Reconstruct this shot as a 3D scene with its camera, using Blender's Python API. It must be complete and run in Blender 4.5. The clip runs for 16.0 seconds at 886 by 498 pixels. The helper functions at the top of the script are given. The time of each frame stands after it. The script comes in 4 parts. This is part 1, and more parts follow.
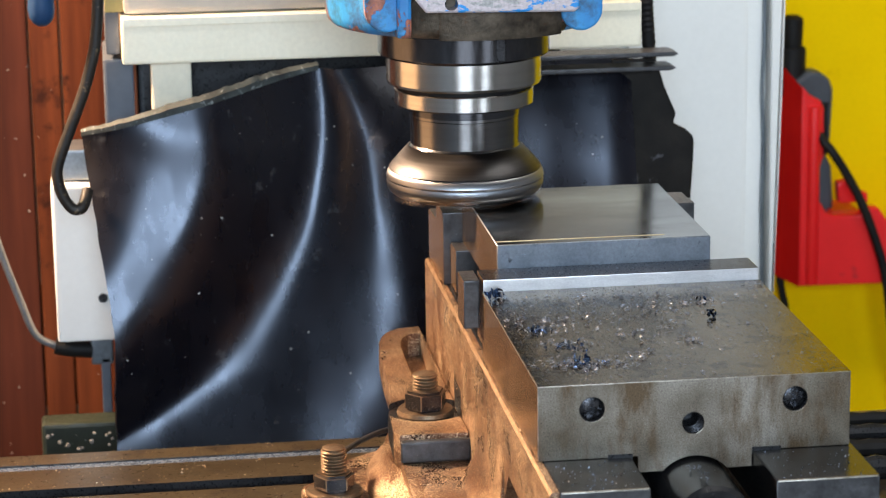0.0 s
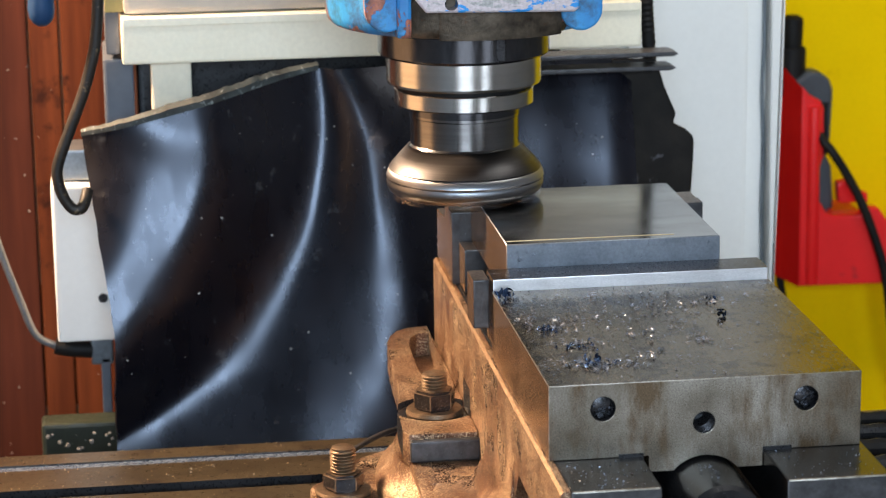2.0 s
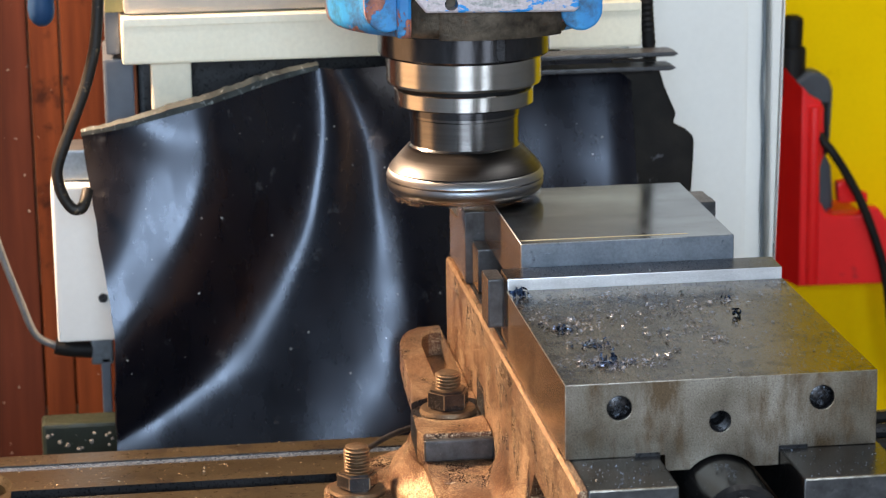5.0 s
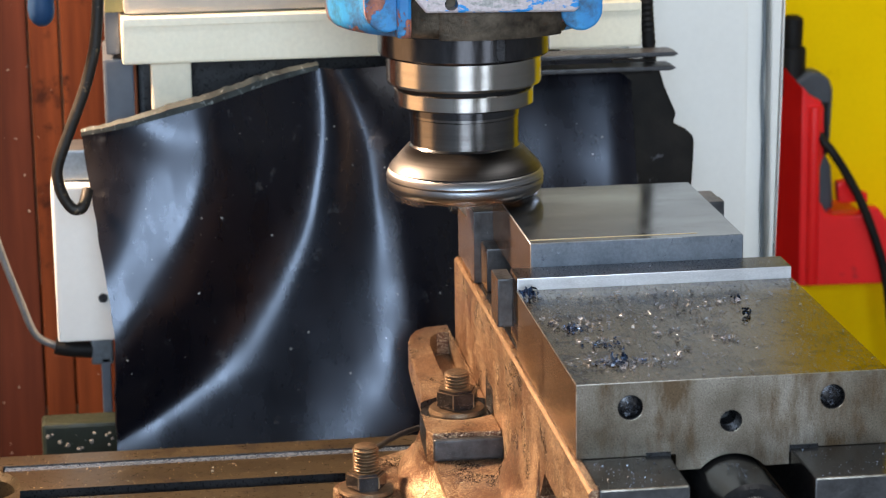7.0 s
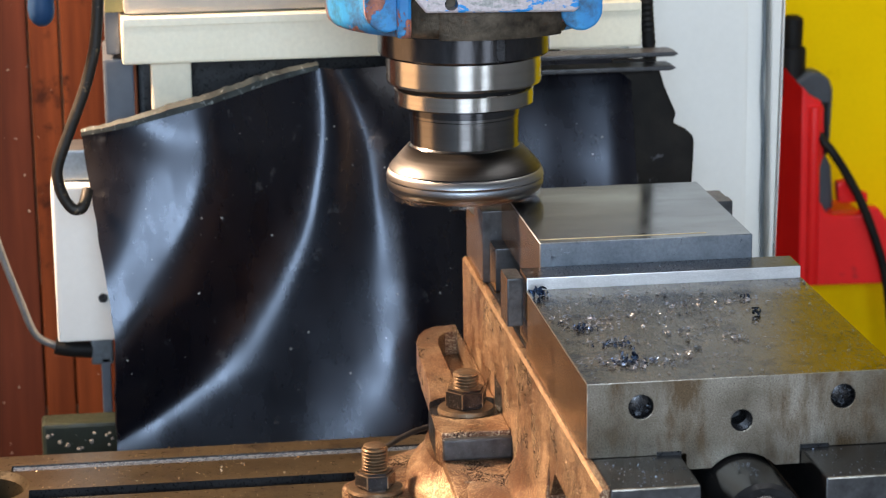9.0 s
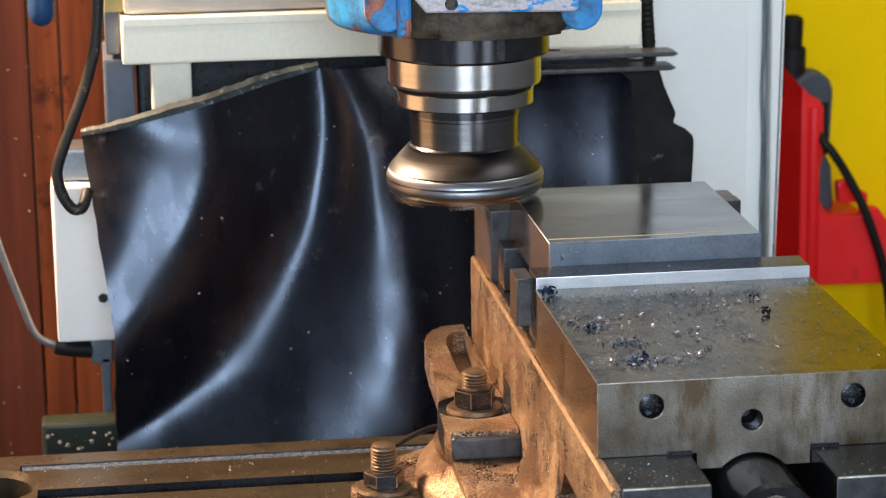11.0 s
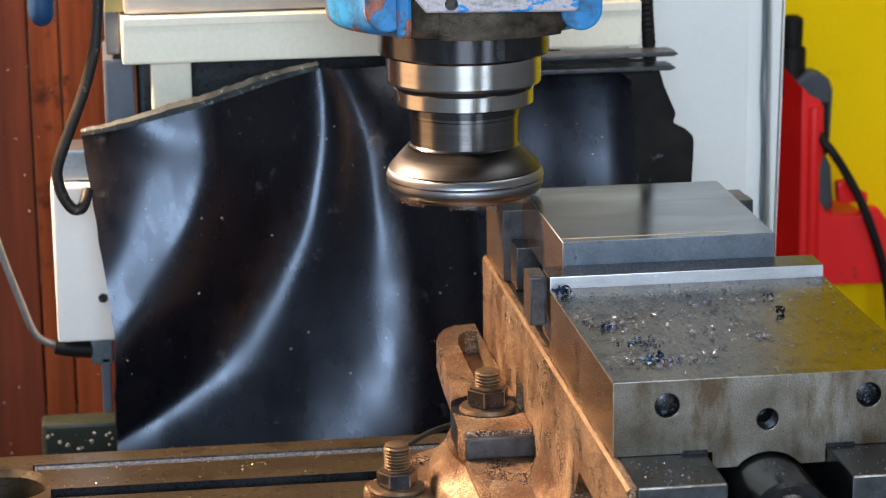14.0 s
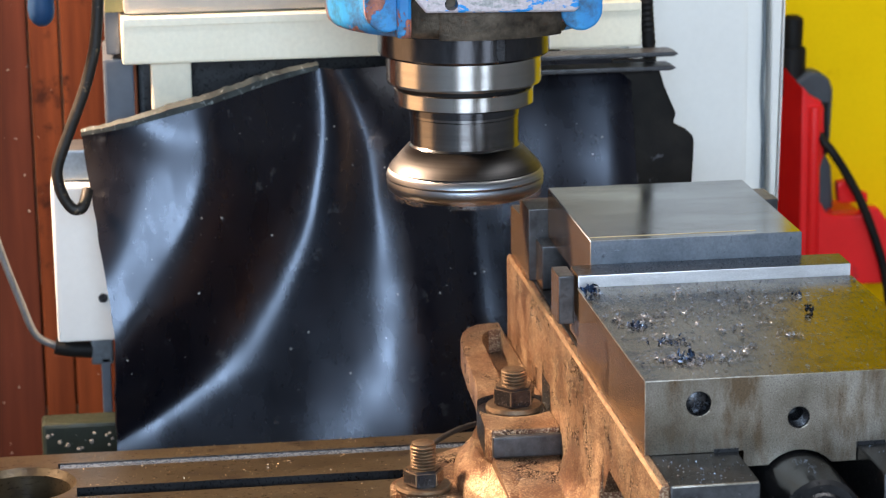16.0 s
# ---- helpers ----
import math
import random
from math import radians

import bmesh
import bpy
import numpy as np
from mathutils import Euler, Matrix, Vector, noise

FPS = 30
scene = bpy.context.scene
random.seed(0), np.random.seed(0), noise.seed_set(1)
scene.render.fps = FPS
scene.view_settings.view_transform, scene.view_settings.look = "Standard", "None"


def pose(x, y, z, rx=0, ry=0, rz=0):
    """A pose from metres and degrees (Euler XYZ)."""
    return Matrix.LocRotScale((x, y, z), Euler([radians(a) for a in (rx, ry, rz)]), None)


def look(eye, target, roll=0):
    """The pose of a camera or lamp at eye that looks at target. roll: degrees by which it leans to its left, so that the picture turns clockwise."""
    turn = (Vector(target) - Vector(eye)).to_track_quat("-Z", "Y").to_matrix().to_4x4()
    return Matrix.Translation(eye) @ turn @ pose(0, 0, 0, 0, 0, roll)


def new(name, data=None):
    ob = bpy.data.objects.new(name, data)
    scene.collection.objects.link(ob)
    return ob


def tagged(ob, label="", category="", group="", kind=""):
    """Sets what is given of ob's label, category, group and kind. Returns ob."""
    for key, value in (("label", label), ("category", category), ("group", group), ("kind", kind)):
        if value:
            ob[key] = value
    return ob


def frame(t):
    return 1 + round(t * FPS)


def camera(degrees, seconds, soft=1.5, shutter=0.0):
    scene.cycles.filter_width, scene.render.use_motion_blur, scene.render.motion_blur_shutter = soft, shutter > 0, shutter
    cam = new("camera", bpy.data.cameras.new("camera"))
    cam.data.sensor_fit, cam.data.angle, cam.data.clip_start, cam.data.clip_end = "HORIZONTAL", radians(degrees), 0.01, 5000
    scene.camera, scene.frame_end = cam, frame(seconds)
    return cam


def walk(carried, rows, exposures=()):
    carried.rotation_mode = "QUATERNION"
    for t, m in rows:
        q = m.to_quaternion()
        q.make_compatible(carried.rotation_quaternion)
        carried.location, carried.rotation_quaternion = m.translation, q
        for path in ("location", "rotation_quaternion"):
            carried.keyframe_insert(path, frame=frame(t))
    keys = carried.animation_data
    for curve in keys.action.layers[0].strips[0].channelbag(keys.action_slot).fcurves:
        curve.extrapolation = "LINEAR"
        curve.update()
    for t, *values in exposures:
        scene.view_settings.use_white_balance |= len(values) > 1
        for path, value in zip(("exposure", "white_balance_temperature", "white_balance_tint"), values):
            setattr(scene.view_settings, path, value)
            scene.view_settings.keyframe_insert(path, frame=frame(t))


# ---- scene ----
SECONDS = 16.0
cam = camera(19.16, SECONDS, soft=1.2, shutter=0.5)
EYE = look((-0.1951, -1.1521, 0.3572), (-0.0241, 0.1468, 0.0314), -0.769)
walk(cam, [(0, EYE), (SECONDS, EYE)], exposures=[(0, -0.10, 6600, 10), (1.5, -0.19, 6580, 10), (4, -0.20, 6550, 10), (9, -0.23, 6500, 10), (12.5, -0.25, 6380, 10), (14, -0.29, 6300, 10), (15, -0.19, 6260, 10), (SECONDS, -0.10, 6260, 10)])
cam.data.dof.use_dof = True
cam.data.dof.focus_distance = 1.40
cam.data.dof.aperture_fstop = 22.0

# ---- light ----
world = bpy.data.worlds.new("workshop_air")
scene.world = world
world.use_nodes = True
world.node_tree.nodes["Background"].inputs["Color"].default_value = (0.75, 0.85, 1.0, 1)
world.node_tree.nodes["Background"].inputs["Strength"].default_value = 0.10


def area_lamp(name, eye, target, power, colour, width, height):
    data = bpy.data.lights.new(name, "AREA")
    data.shape, data.size, data.size_y = "RECTANGLE", width, height
    data.energy, data.color = power, colour
    ob = new(name, data)
    ob.matrix_world = look(eye, target)
    return ob


# window daylight behind the camera, warm work lamp beside the machine, added fill lamps
area_lamp("window_daylight", (-0.3, -2.95, 0.8), (-0.05, 0.3, 0.0), 86, (0.64, 0.81, 1.0), 1.1, 0.75)
# unseen overhead lamp, added as general fill
area_lamp("overhead_fill_light", (0.35, -0.3, 1.66), (0.3, 0.3, 0.0), 15, (1.0, 0.97, 0.92), 1.2, 0.25)
# added broad lamp in place of warm light bounced from the left
area_lamp("warm_side_fill_light", (-1.32, 0.48, 0.12), (0.0, 0.42, 0.1), 6.5, (1.0, 0.52, 0.22), 0.80, 0.85)
area_lamp("work_lamp_light", (-0.66, 0.60, 0.52), (-0.02, 0.22, -0.08), 40, (1.0, 0.67, 0.42), 0.14, 0.14)
# two unseen low lamps, added for the white streaks on the spindle
area_lamp("spindle_streak_light", (-0.33, -2.97, -0.45), (-0.33, 0.0, -0.45), 12, (0.84, 0.92, 1.0), 1.15, 0.9)
area_lamp("spindle_streak_light", (1.45, -2.97, -0.45), (1.45, 0.0, -0.45), 7, (0.84, 0.92, 1.0), 0.6, 0.9)
# second unseen overhead lamp, added to brighten the yellow cabinet
area_lamp("overhead_fill_light", (1.1, 0.1, 1.66), (0.9, 0.9, 0.0), 9, (1.0, 0.97, 0.92), 1.0, 0.2)


# ---- materials ----
def material(name):
    m = bpy.data.materials.new(name)
    m.use_nodes = True
    return m, m.node_tree.nodes, m.node_tree.links, m.node_tree.nodes["Principled BSDF"]


def ramp(nodes, links, source, stops):
    r = nodes.new("ShaderNodeValToRGB")
    el = r.color_ramp.elements
    while len(el) < len(stops):
        el.new(0.5)
    for e, (at, c) in zip(el, stops):
        e.position = at
        e.color = (*c, 1) if len(c) == 3 else c
    links.new(source, r.inputs["Fac"])
    return r.outputs["Color"]


def noise_node(nodes, links, scale, detail=6, rough=0.6, stretch=(1, 1, 1), distort=0.0):
    tc = nodes.new("ShaderNodeTexCoord")
    mp = nodes.new("ShaderNodeMapping")
    mp.inputs["Scale"].default_value = stretch
    n = nodes.new("ShaderNodeTexNoise")
    n.inputs["Scale"].default_value, n.inputs["Detail"].default_value = scale, detail
    n.inputs["Roughness"].default_value, n.inputs["Distortion"].default_value = rough, distort
    links.new(tc.outputs["Object"], mp.inputs["Vector"])
    links.new(mp.outputs["Vector"], n.inputs["Vector"])
    return n.outputs["Fac"]


def mix(nodes, links, fac, a, b, mode="MIX"):
    m = nodes.new("ShaderNodeMix")
    m.data_type, m.blend_type = "RGBA", mode
    for sock, v in ((m.inputs[0], fac), (m.inputs[6], a), (m.inputs[7], b)):
        if isinstance(v, (int, float)):
            sock.default_value = v
        elif isinstance(v, tuple):
            sock.default_value = (*v, 1)
        else:
            links.new(v, sock)
    return m.outputs[2]


def surface(name, dark, light, rough=(0.4, 0.6), metal=0.0, scale=30, fine=400, bump=0.15, depth=0.0005,
            stretch=(1, 1, 1), spots=None, spot_scale=60, spot_at=0.62, coat=0.0, spot_metal=None, grain_by=0.8, shine=0.5):
    """Base colour varied at two scales, roughness varied with it, fine relief, and spots of a second colour."""
    m, nodes, links, b = material(name)
    big = noise_node(nodes, links, scale, 5, 0.6, stretch)
    small = noise_node(nodes, links, fine, 4, 0.6, stretch)
    col = ramp(nodes, links, big, [(0.3, dark), (0.7, light)])
    grain = ramp(nodes, links, small, [(0.25, (0.72, 0.72, 0.72)), (0.75, (1.15, 1.15, 1.15))])
    col = mix(nodes, links, grain_by, col, grain, "MULTIPLY")
    r = ramp(nodes, links, small, [(0.3, (rough[0],) * 3), (0.7, (rough[1],) * 3)])
    if spots:
        sp = noise_node(nodes, links, spot_scale, 8, 0.7)
        mask = ramp(nodes, links, sp, [(spot_at, (0, 0, 0)), (spot_at + 0.05, (1, 1, 1))])
        col = mix(nodes, links, mask, col, spots)
        if spot_metal is not None:
            links.new(ramp(nodes, links, sp, [(spot_at, (metal,) * 3), (spot_at + 0.05, (spot_metal,) * 3)]), b.inputs["Metallic"])
    links.new(col, b.inputs["Base Color"])
    links.new(r, b.inputs["Roughness"])
    if spot_metal is None or not spots:
        b.inputs["Metallic"].default_value = metal
    b.inputs["Coat Weight"].default_value = coat
    b.inputs["Specular IOR Level"].default_value = shine
    b.inputs["Coat Roughness"].default_value = 0.15
    bm = nodes.new("ShaderNodeBump")
    bm.inputs["Strength"].default_value, bm.inputs["Distance"].default_value = bump, depth
    links.new(small, bm.inputs["Height"])
    links.new(bm.outputs["Normal"], b.inputs["Normal"])
    return m


def stained_front():
    """Ground steel face with brown oil drips, dark pits and a fine grain."""
    m, nodes, links, b = material("brown_stained_steel")
    drips = noise_node(nodes, links, 26, 8, 0.7, (1.5, 1, 0.42))
    pits = noise_node(nodes, links, 950, 6, 0.8)
    cloud = noise_node(nodes, links, 16, 4, 0.6)
    grain = noise_node(nodes, links, 1500, 3, 0.6)
    col = ramp(nodes, links, cloud, [(0.34, (0.12, 0.098, 0.07)), (0.66, (0.37, 0.34, 0.295))])
    col = mix(nodes, links, ramp(nodes, links, drips, [(0.47, (0, 0, 0)), (0.61, (0.9, 0.9, 0.9))]), col, (0.115, 0.072, 0.034))
    col = mix(nodes, links, ramp(nodes, links, pits, [(0.55, (0, 0, 0)), (0.67, (0.85, 0.85, 0.85))]), col, (0.055, 0.038, 0.022))
    col = mix(nodes, links, 0.7, col, ramp(nodes, links, grain, [(0.28, (0.35, 0.35, 0.35)), (0.72, (1.5, 1.5, 1.5))]), "MULTIPLY")
    links.new(col, b.inputs["Base Color"])
    b.inputs["Metallic"].default_value = 0.75
    links.new(ramp(nodes, links, cloud, [(0.3, (0.28,) * 3), (0.7, (0.44,) * 3)]), b.inputs["Roughness"])
    bm = nodes.new("ShaderNodeBump")
    bm.inputs["Strength"].default_value, bm.inputs["Distance"].default_value = 0.35, 0.0002
    links.new(grain, bm.inputs["Height"])
    links.new(bm.outputs["Normal"], b.inputs["Normal"])
    return m


def cast_iron():
    """Oily machined casting: red-brown patches, dark oil films and a dusting of golden grit."""
    m, nodes, links, b = material("oiled_red_brown_cast_iron")
    patch = noise_node(nodes, links, 42, 6, 0.65)
    oil = noise_node(nodes, links, 26, 7, 0.68, (1, 1, 1.4), 0.3)
    dust = noise_node(nodes, links, 1100, 3, 0.7)
    dusty = noise_node(nodes, links, 35, 5, 0.6)
    col = ramp(nodes, links, patch, [(0.3, (0.095, 0.039, 0.022)), (0.52, (0.185, 0.090, 0.051)), (0.72, (0.31, 0.188, 0.114))])
    col = mix(nodes, links, ramp(nodes, links, oil, [(0.47, (0, 0, 0)), (0.62, (0.9, 0.9, 0.9))]), col, (0.055, 0.028, 0.018))
    add = nodes.new("ShaderNodeMath")
    links.new(dust, add.inputs[0])
    links.new(ramp(nodes, links, dusty, [(0.35, (0, 0, 0)), (0.7, (0.14, 0.14, 0.14))]), add.inputs[1])
    grit = ramp(nodes, links, add.outputs["Value"], [(0.575, (0, 0, 0)), (0.66, (1, 1, 1))])
    col = mix(nodes, links, grit, col, (0.66, 0.50, 0.33))
    links.new(col, b.inputs["Base Color"])
    b.inputs["Metallic"].default_value = 0.7
    links.new(mix(nodes, links, grit, ramp(nodes, links, oil, [(0.4, (0.38,) * 3), (0.7, (0.2,) * 3)]), (0.5, 0.5, 0.5)), b.inputs["Roughness"])
    bm = nodes.new("ShaderNodeBump")
    bm.inputs["Strength"].default_value, bm.inputs["Distance"].default_value = 0.7, 0.0005
    links.new(dust, bm.inputs["Height"])
    links.new(bm.outputs["Normal"], b.inputs["Normal"])
    return m


M = {}
M["oily_steel"] = surface("oily_ground_steel", (0.046, 0.031, 0.013), (0.185, 0.142, 0.082), (0.16, 0.32), 1.0, 24, 800, 0.10, 0.0002,
                          (1, 0.35, 1), (0.034, 0.022, 0.010), 75, 0.53)
M["front_steel"] = stained_front()
M["bright_steel"] = surface("bright_ground_steel", (0.55, 0.55, 0.56), (0.70, 0.70, 0.72), (0.16, 0.28), 1.0, 40, 600, 0.08, 0.0001, (0.2, 3, 3))
M["ledge_steel"] = surface("scratched_bright_steel", (0.62, 0.62, 0.64), (0.8, 0.8, 0.82), (0.4, 0.55), 0.7, 60, 700, 0.12, 0.0002, (1, 1, 4))
M["work_side"] = surface("blue_grey_rolled_steel", (0.12, 0.142, 0.175), (0.25, 0.28, 0.325), (0.33, 0.5), 0.75, 35, 600, 0.15, 0.0003, (1, 1, 1),
                         (0.10, 0.115, 0.14), 80, 0.62)
M["cast"] = cast_iron()
# for dark oily iron, and for shade painted into slots, seats and holes
M["dark_iron"] = surface("blackened_oily_and_shaded_iron", (0.010, 0.011, 0.013), (0.030, 0.031, 0.035), (0.22, 0.42), 0.3, 45, 700, 0.3, 0.0004, (1, 1, 1), (0.07, 0.072, 0.078), 300, 0.68)
M["black_oxide"] = surface("black_oxide_steel", (0.018, 0.018, 0.021), (0.05, 0.05, 0.054), (0.22, 0.38), 0.8, 60, 900, 0.3, 0.0003)
M["table"] = surface("brown_oily_table_iron", (0.040, 0.030, 0.017), (0.10, 0.078, 0.047), (0.24, 0.42), 0.5, 22, 600, 0.3, 0.0003, (0.25, 1, 1),
                     (0.042, 0.032, 0.022), 60, 0.56)
M["slot"] = surface("wet_slot_grey", (0.06, 0.08, 0.12), (0.10, 0.13, 0.18), (0.2, 0.35), 0.2, 50, 400, 0.1, 0.0003)
M["thread"] = surface("rusty_stud_steel", (0.09, 0.055, 0.034), (0.26, 0.185, 0.115), (0.28, 0.5), 0.65, 160, 900, 0.5, 0.0004)
M["turned"] = surface("turned_spindle_steel", (0.38, 0.383, 0.39), (0.50, 0.505, 0.51), (0.15, 0.23), 1.0, 20, 500, 0.02, 0.0001, (0.05, 0.05, 5), grain_by=0.5)
M["worn_steel"] = surface("worn_cutter_steel", (0.032, 0.032, 0.035), (0.085, 0.083, 0.085), (0.28, 0.40), 1.0, 20, 300, 0.02, 0.0001, (0.05, 0.05, 5), grain_by=0.5)
M["spindle_nose"] = surface("dark_spindle_nose_steel", (0.042, 0.044, 0.052), (0.092, 0.095, 0.107), (0.13, 0.24), 0.9, 25, 400, 0.06, 0.0002, (1, 1, 0.3))
M["head_iron"] = surface("greasy_bare_iron", (0.018, 0.013, 0.009), (0.15, 0.118, 0.085), (0.35, 0.6), 0.5, 95, 500, 0.6, 0.0006, (1, 1, 1), (0.10, 0.055, 0.032), 130, 0.6)
M["rubber"] = surface("black_rubber_sheet", (0.003, 0.003, 0.005), (0.006, 0.006, 0.010), (0.225, 0.34), 0.0, 12, 55, 0.05, 0.0003, (1, 1, 0.45), (0.030, 0.031, 0.034), 70, 0.62, shine=0.5)
M["rubber"].node_tree.nodes["Principled BSDF"].inputs["Specular Tint"].default_value = (0.77, 0.84, 1.0, 1)
M["rubber_edge"] = surface("dusty_rubber_edge", (0.010, 0.013, 0.013), (0.060, 0.075, 0.075), (0.6, 0.8), 0.0, 75, 500, 0.5, 0.0006, (1, 1, 1), (0.22, 0.25, 0.25), 260, 0.60)
M["dusty_rubber"] = surface("dusty_black_rubber", (0.005, 0.0042, 0.0038), (0.016, 0.0135, 0.011), (0.45, 0.65), 0.0, 45, 500, 0.4, 0.0006, (1, 1, 1), (0.075, 0.075, 0.085), 42, 0.585, shine=0.2)
M["ivory"] = surface("ivory_machine_paint", (0.82, 0.765, 0.60), (0.90, 0.85, 0.69), (0.38, 0.46), 0.0, 8, 300, 0.015, 0.0003, (1, 1, 1),
                     (0.70, 0.64, 0.52), 14, 0.64, grain_by=0.25)
M["grey_paint"] = surface("warm_grey_machine_paint", (0.36, 0.33, 0.29), (0.46, 0.43, 0.38), (0.4, 0.55), 0.0, 10, 300, 0.1, 0.0003, grain_by=0.25)
M["white_paint"] = surface("white_cabinet_paint", (0.77, 0.775, 0.75), (0.83, 0.828, 0.80), (0.42, 0.48), 0.0, 5, 250, 0.015, 0.0003, grain_by=0.1)
M["wood"] = surface("red_brown_varnished_wood", (0.046, 0.013, 0.007), (0.135, 0.040, 0.016), (0.5, 0.65), 0.0, 12, 260, 0.2, 0.0005,
                    (4, 4, 0.22), (0.026, 0.009, 0.006), 9, 0.54, grain_by=0.3, shine=0.06)
M["wood_dark"] = surface("dark_red_brown_wood", (0.034, 0.012, 0.009), (0.085, 0.026, 0.016), (0.5, 0.65), 0.0, 14, 260, 0.2, 0.0005, (3, 3, 0.18), grain_by=0.25, shine=0.05)
M["yellow"] = surface("yellow_painted_panel", (0.90, 0.575, 0.001), (0.95, 0.63, 0.002), (0.75, 0.85), 0.0, 6, 250, 0.02, 0.0003, (1, 1, 1),
                      (0.80, 0.49, 0.002), 9, 0.62, grain_by=0.15, shine=0.05)
M["red"] = surface("red_moulded_plastic", (0.66, 0.008, 0.010), (0.80, 0.016, 0.018), (0.3, 0.45), 0.0, 12, 250, 0.03, 0.0003, (1, 1, 1),
                   (0.42, 0.012, 0.016), 16, 0.6, grain_by=0.15, shine=0.3)
M["red_matt"] = surface("dull_red_moulded_plastic", (0.55, 0.008, 0.010), (0.70, 0.014, 0.016), (0.8, 0.9), 0.0, 12, 250, 0.03, 0.0003, grain_by=0.15, shine=0.02)
M["black_plastic"] = surface("matt_black_rubber", (0.004, 0.004, 0.005), (0.012, 0.0115, 0.011), (0.5, 0.7), 0.0, 60, 400, 0.25, 0.0004, (1, 1, 1), (0.05, 0.038, 0.025), 150, 0.66, shine=0.2)
M["grey_plastic"] = surface("slate_grey_plastic", (0.035, 0.042, 0.052), (0.06, 0.07, 0.085), (0.4, 0.55), 0.0, 30, 400, 0.15, 0.0003)
M["blue_plastic"] = surface("deep_blue_plastic", (0.006, 0.03, 0.085), (0.012, 0.05, 0.13), (0.4, 0.55), 0.0, 30, 400, 0.1, 0.0003, grain_by=0.25, shine=0.3)
M["steel_blue"] = surface("blue_grey_painted_steel", (0.06, 0.075, 0.10), (0.11, 0.13, 0.165), (0.4, 0.55), 0.0, 20, 300, 0.1, 0.0003, grain_by=0.25)
M["green_black"] = surface("oily_dark_green_iron", (0.008, 0.014, 0.009), (0.024, 0.034, 0.022), (0.4, 0.6), 0.0, 30, 300, 0.3, 0.0006,
                           (1, 1, 1), (0.10, 0.12, 0.085), 110, 0.68)
M["zinc"] = surface("zinc_plated_pipe", (0.14, 0.165, 0.19), (0.24, 0.27, 0.30), (0.3, 0.42), 0.7, 30, 400, 0.1, 0.0003)
M["plaster"] = surface("grey_workshop_plaster", (0.25, 0.25, 0.245), (0.32, 0.315, 0.31), (0.7, 0.85), 0.0, 3, 120, 0.2, 0.001, grain_by=0.25)
M["concrete"] = surface("oil_stained_concrete", (0.10, 0.098, 0.093), (0.17, 0.166, 0.158), (0.55, 0.75), 0.0, 4, 160, 0.3, 0.001, (1, 1, 1),
                        (0.05, 0.048, 0.045), 3, 0.6)
M["chip_steel"] = surface("bright_blue_grey_steel_chips", (0.07, 0.085, 0.12), (0.48, 0.53, 0.62), (0.32, 0.5), 1.0, 320, 1500, 0.1, 0.0001)
M["chip_blue"] = surface("blued_steel_chip", (0.03, 0.055, 0.12), (0.12, 0.19, 0.34), (0.18, 0.3), 1.0, 220, 900, 0.1, 0.0001)
M["grit"] = surface("brass_coloured_oily_grit", (0.36, 0.25, 0.14), (0.7, 0.56, 0.38), (0.3, 0.5), 0.5, 300, 900, 0.1, 0.0001)


def chipped_paint(name, rubbed):
    """Blue paint over red primer over bare iron, chipped in patches."""
    m, nodes, links, b = material(name)
    big = noise_node(nodes, links, 22, 9, 0.66, (1, 1, 1), 0.5)
    # the lower rim is rubbed down to the primer
    tc = nodes.new("ShaderNodeTexCoord")
    sep = nodes.new("ShaderNodeSeparateXYZ")
    links.new(tc.outputs["Object"], sep.inputs["Vector"])
    rim = nodes.new("ShaderNodeMapRange")
    rim.inputs["From Min"].default_value, rim.inputs["From Max"].default_value = -0.100, -0.126
    rim.inputs["To Min"].default_value, rim.inputs["To Max"].default_value = 0.0, rubbed
    links.new(sep.outputs["Z"], rim.inputs["Value"])
    add = nodes.new("ShaderNodeMath")
    links.new(big, add.inputs[0])
    links.new(rim.outputs["Result"], add.inputs[1])
    big = add.outputs["Value"]
    tone = noise_node(nodes, links, 30, 5, 0.6)
    fine = noise_node(nodes, links, 500, 4, 0.6)
    blue = ramp(nodes, links, tone, [(0.35, (0.010, 0.16, 0.46)), (0.55, (0.03, 0.27, 0.60)), (0.75, (0.10, 0.36, 0.55))])
    red = ramp(nodes, links, fine, [(0.3, (0.33, 0.09, 0.05)), (0.7, (0.5, 0.17, 0.10))])
    iron = ramp(nodes, links, fine, [(0.3, (0.09, 0.085, 0.08)), (0.7, (0.26, 0.25, 0.23))])
    at_red = ramp(nodes, links, big, [(0.595, (0, 0, 0)), (0.61, (1, 1, 1))])
    at_iron = ramp(nodes, links, big, [(0.66, (0, 0, 0)), (0.675, (1, 1, 1))])
    col = mix(nodes, links, at_iron, mix(nodes, links, at_red, blue, red), iron)
    grime = noise_node(nodes, links, 55, 8, 0.7)
    col = mix(nodes, links, ramp(nodes, links, grime, [(0.43, (0, 0, 0)), (0.62, (0.9, 0.9, 0.9))]), col, (0.026, 0.030, 0.032))
    links.new(col, b.inputs["Base Color"])
    b.inputs["Roughness"].default_value = 0.38
    bm = nodes.new("ShaderNodeBump")
    bm.inputs["Strength"].default_value, bm.inputs["Distance"].default_value = 0.6, 0.0006
    bm.invert = True
    links.new(at_red, bm.inputs["Height"])
    links.new(bm.outputs["Normal"], b.inputs["Normal"])
    return m


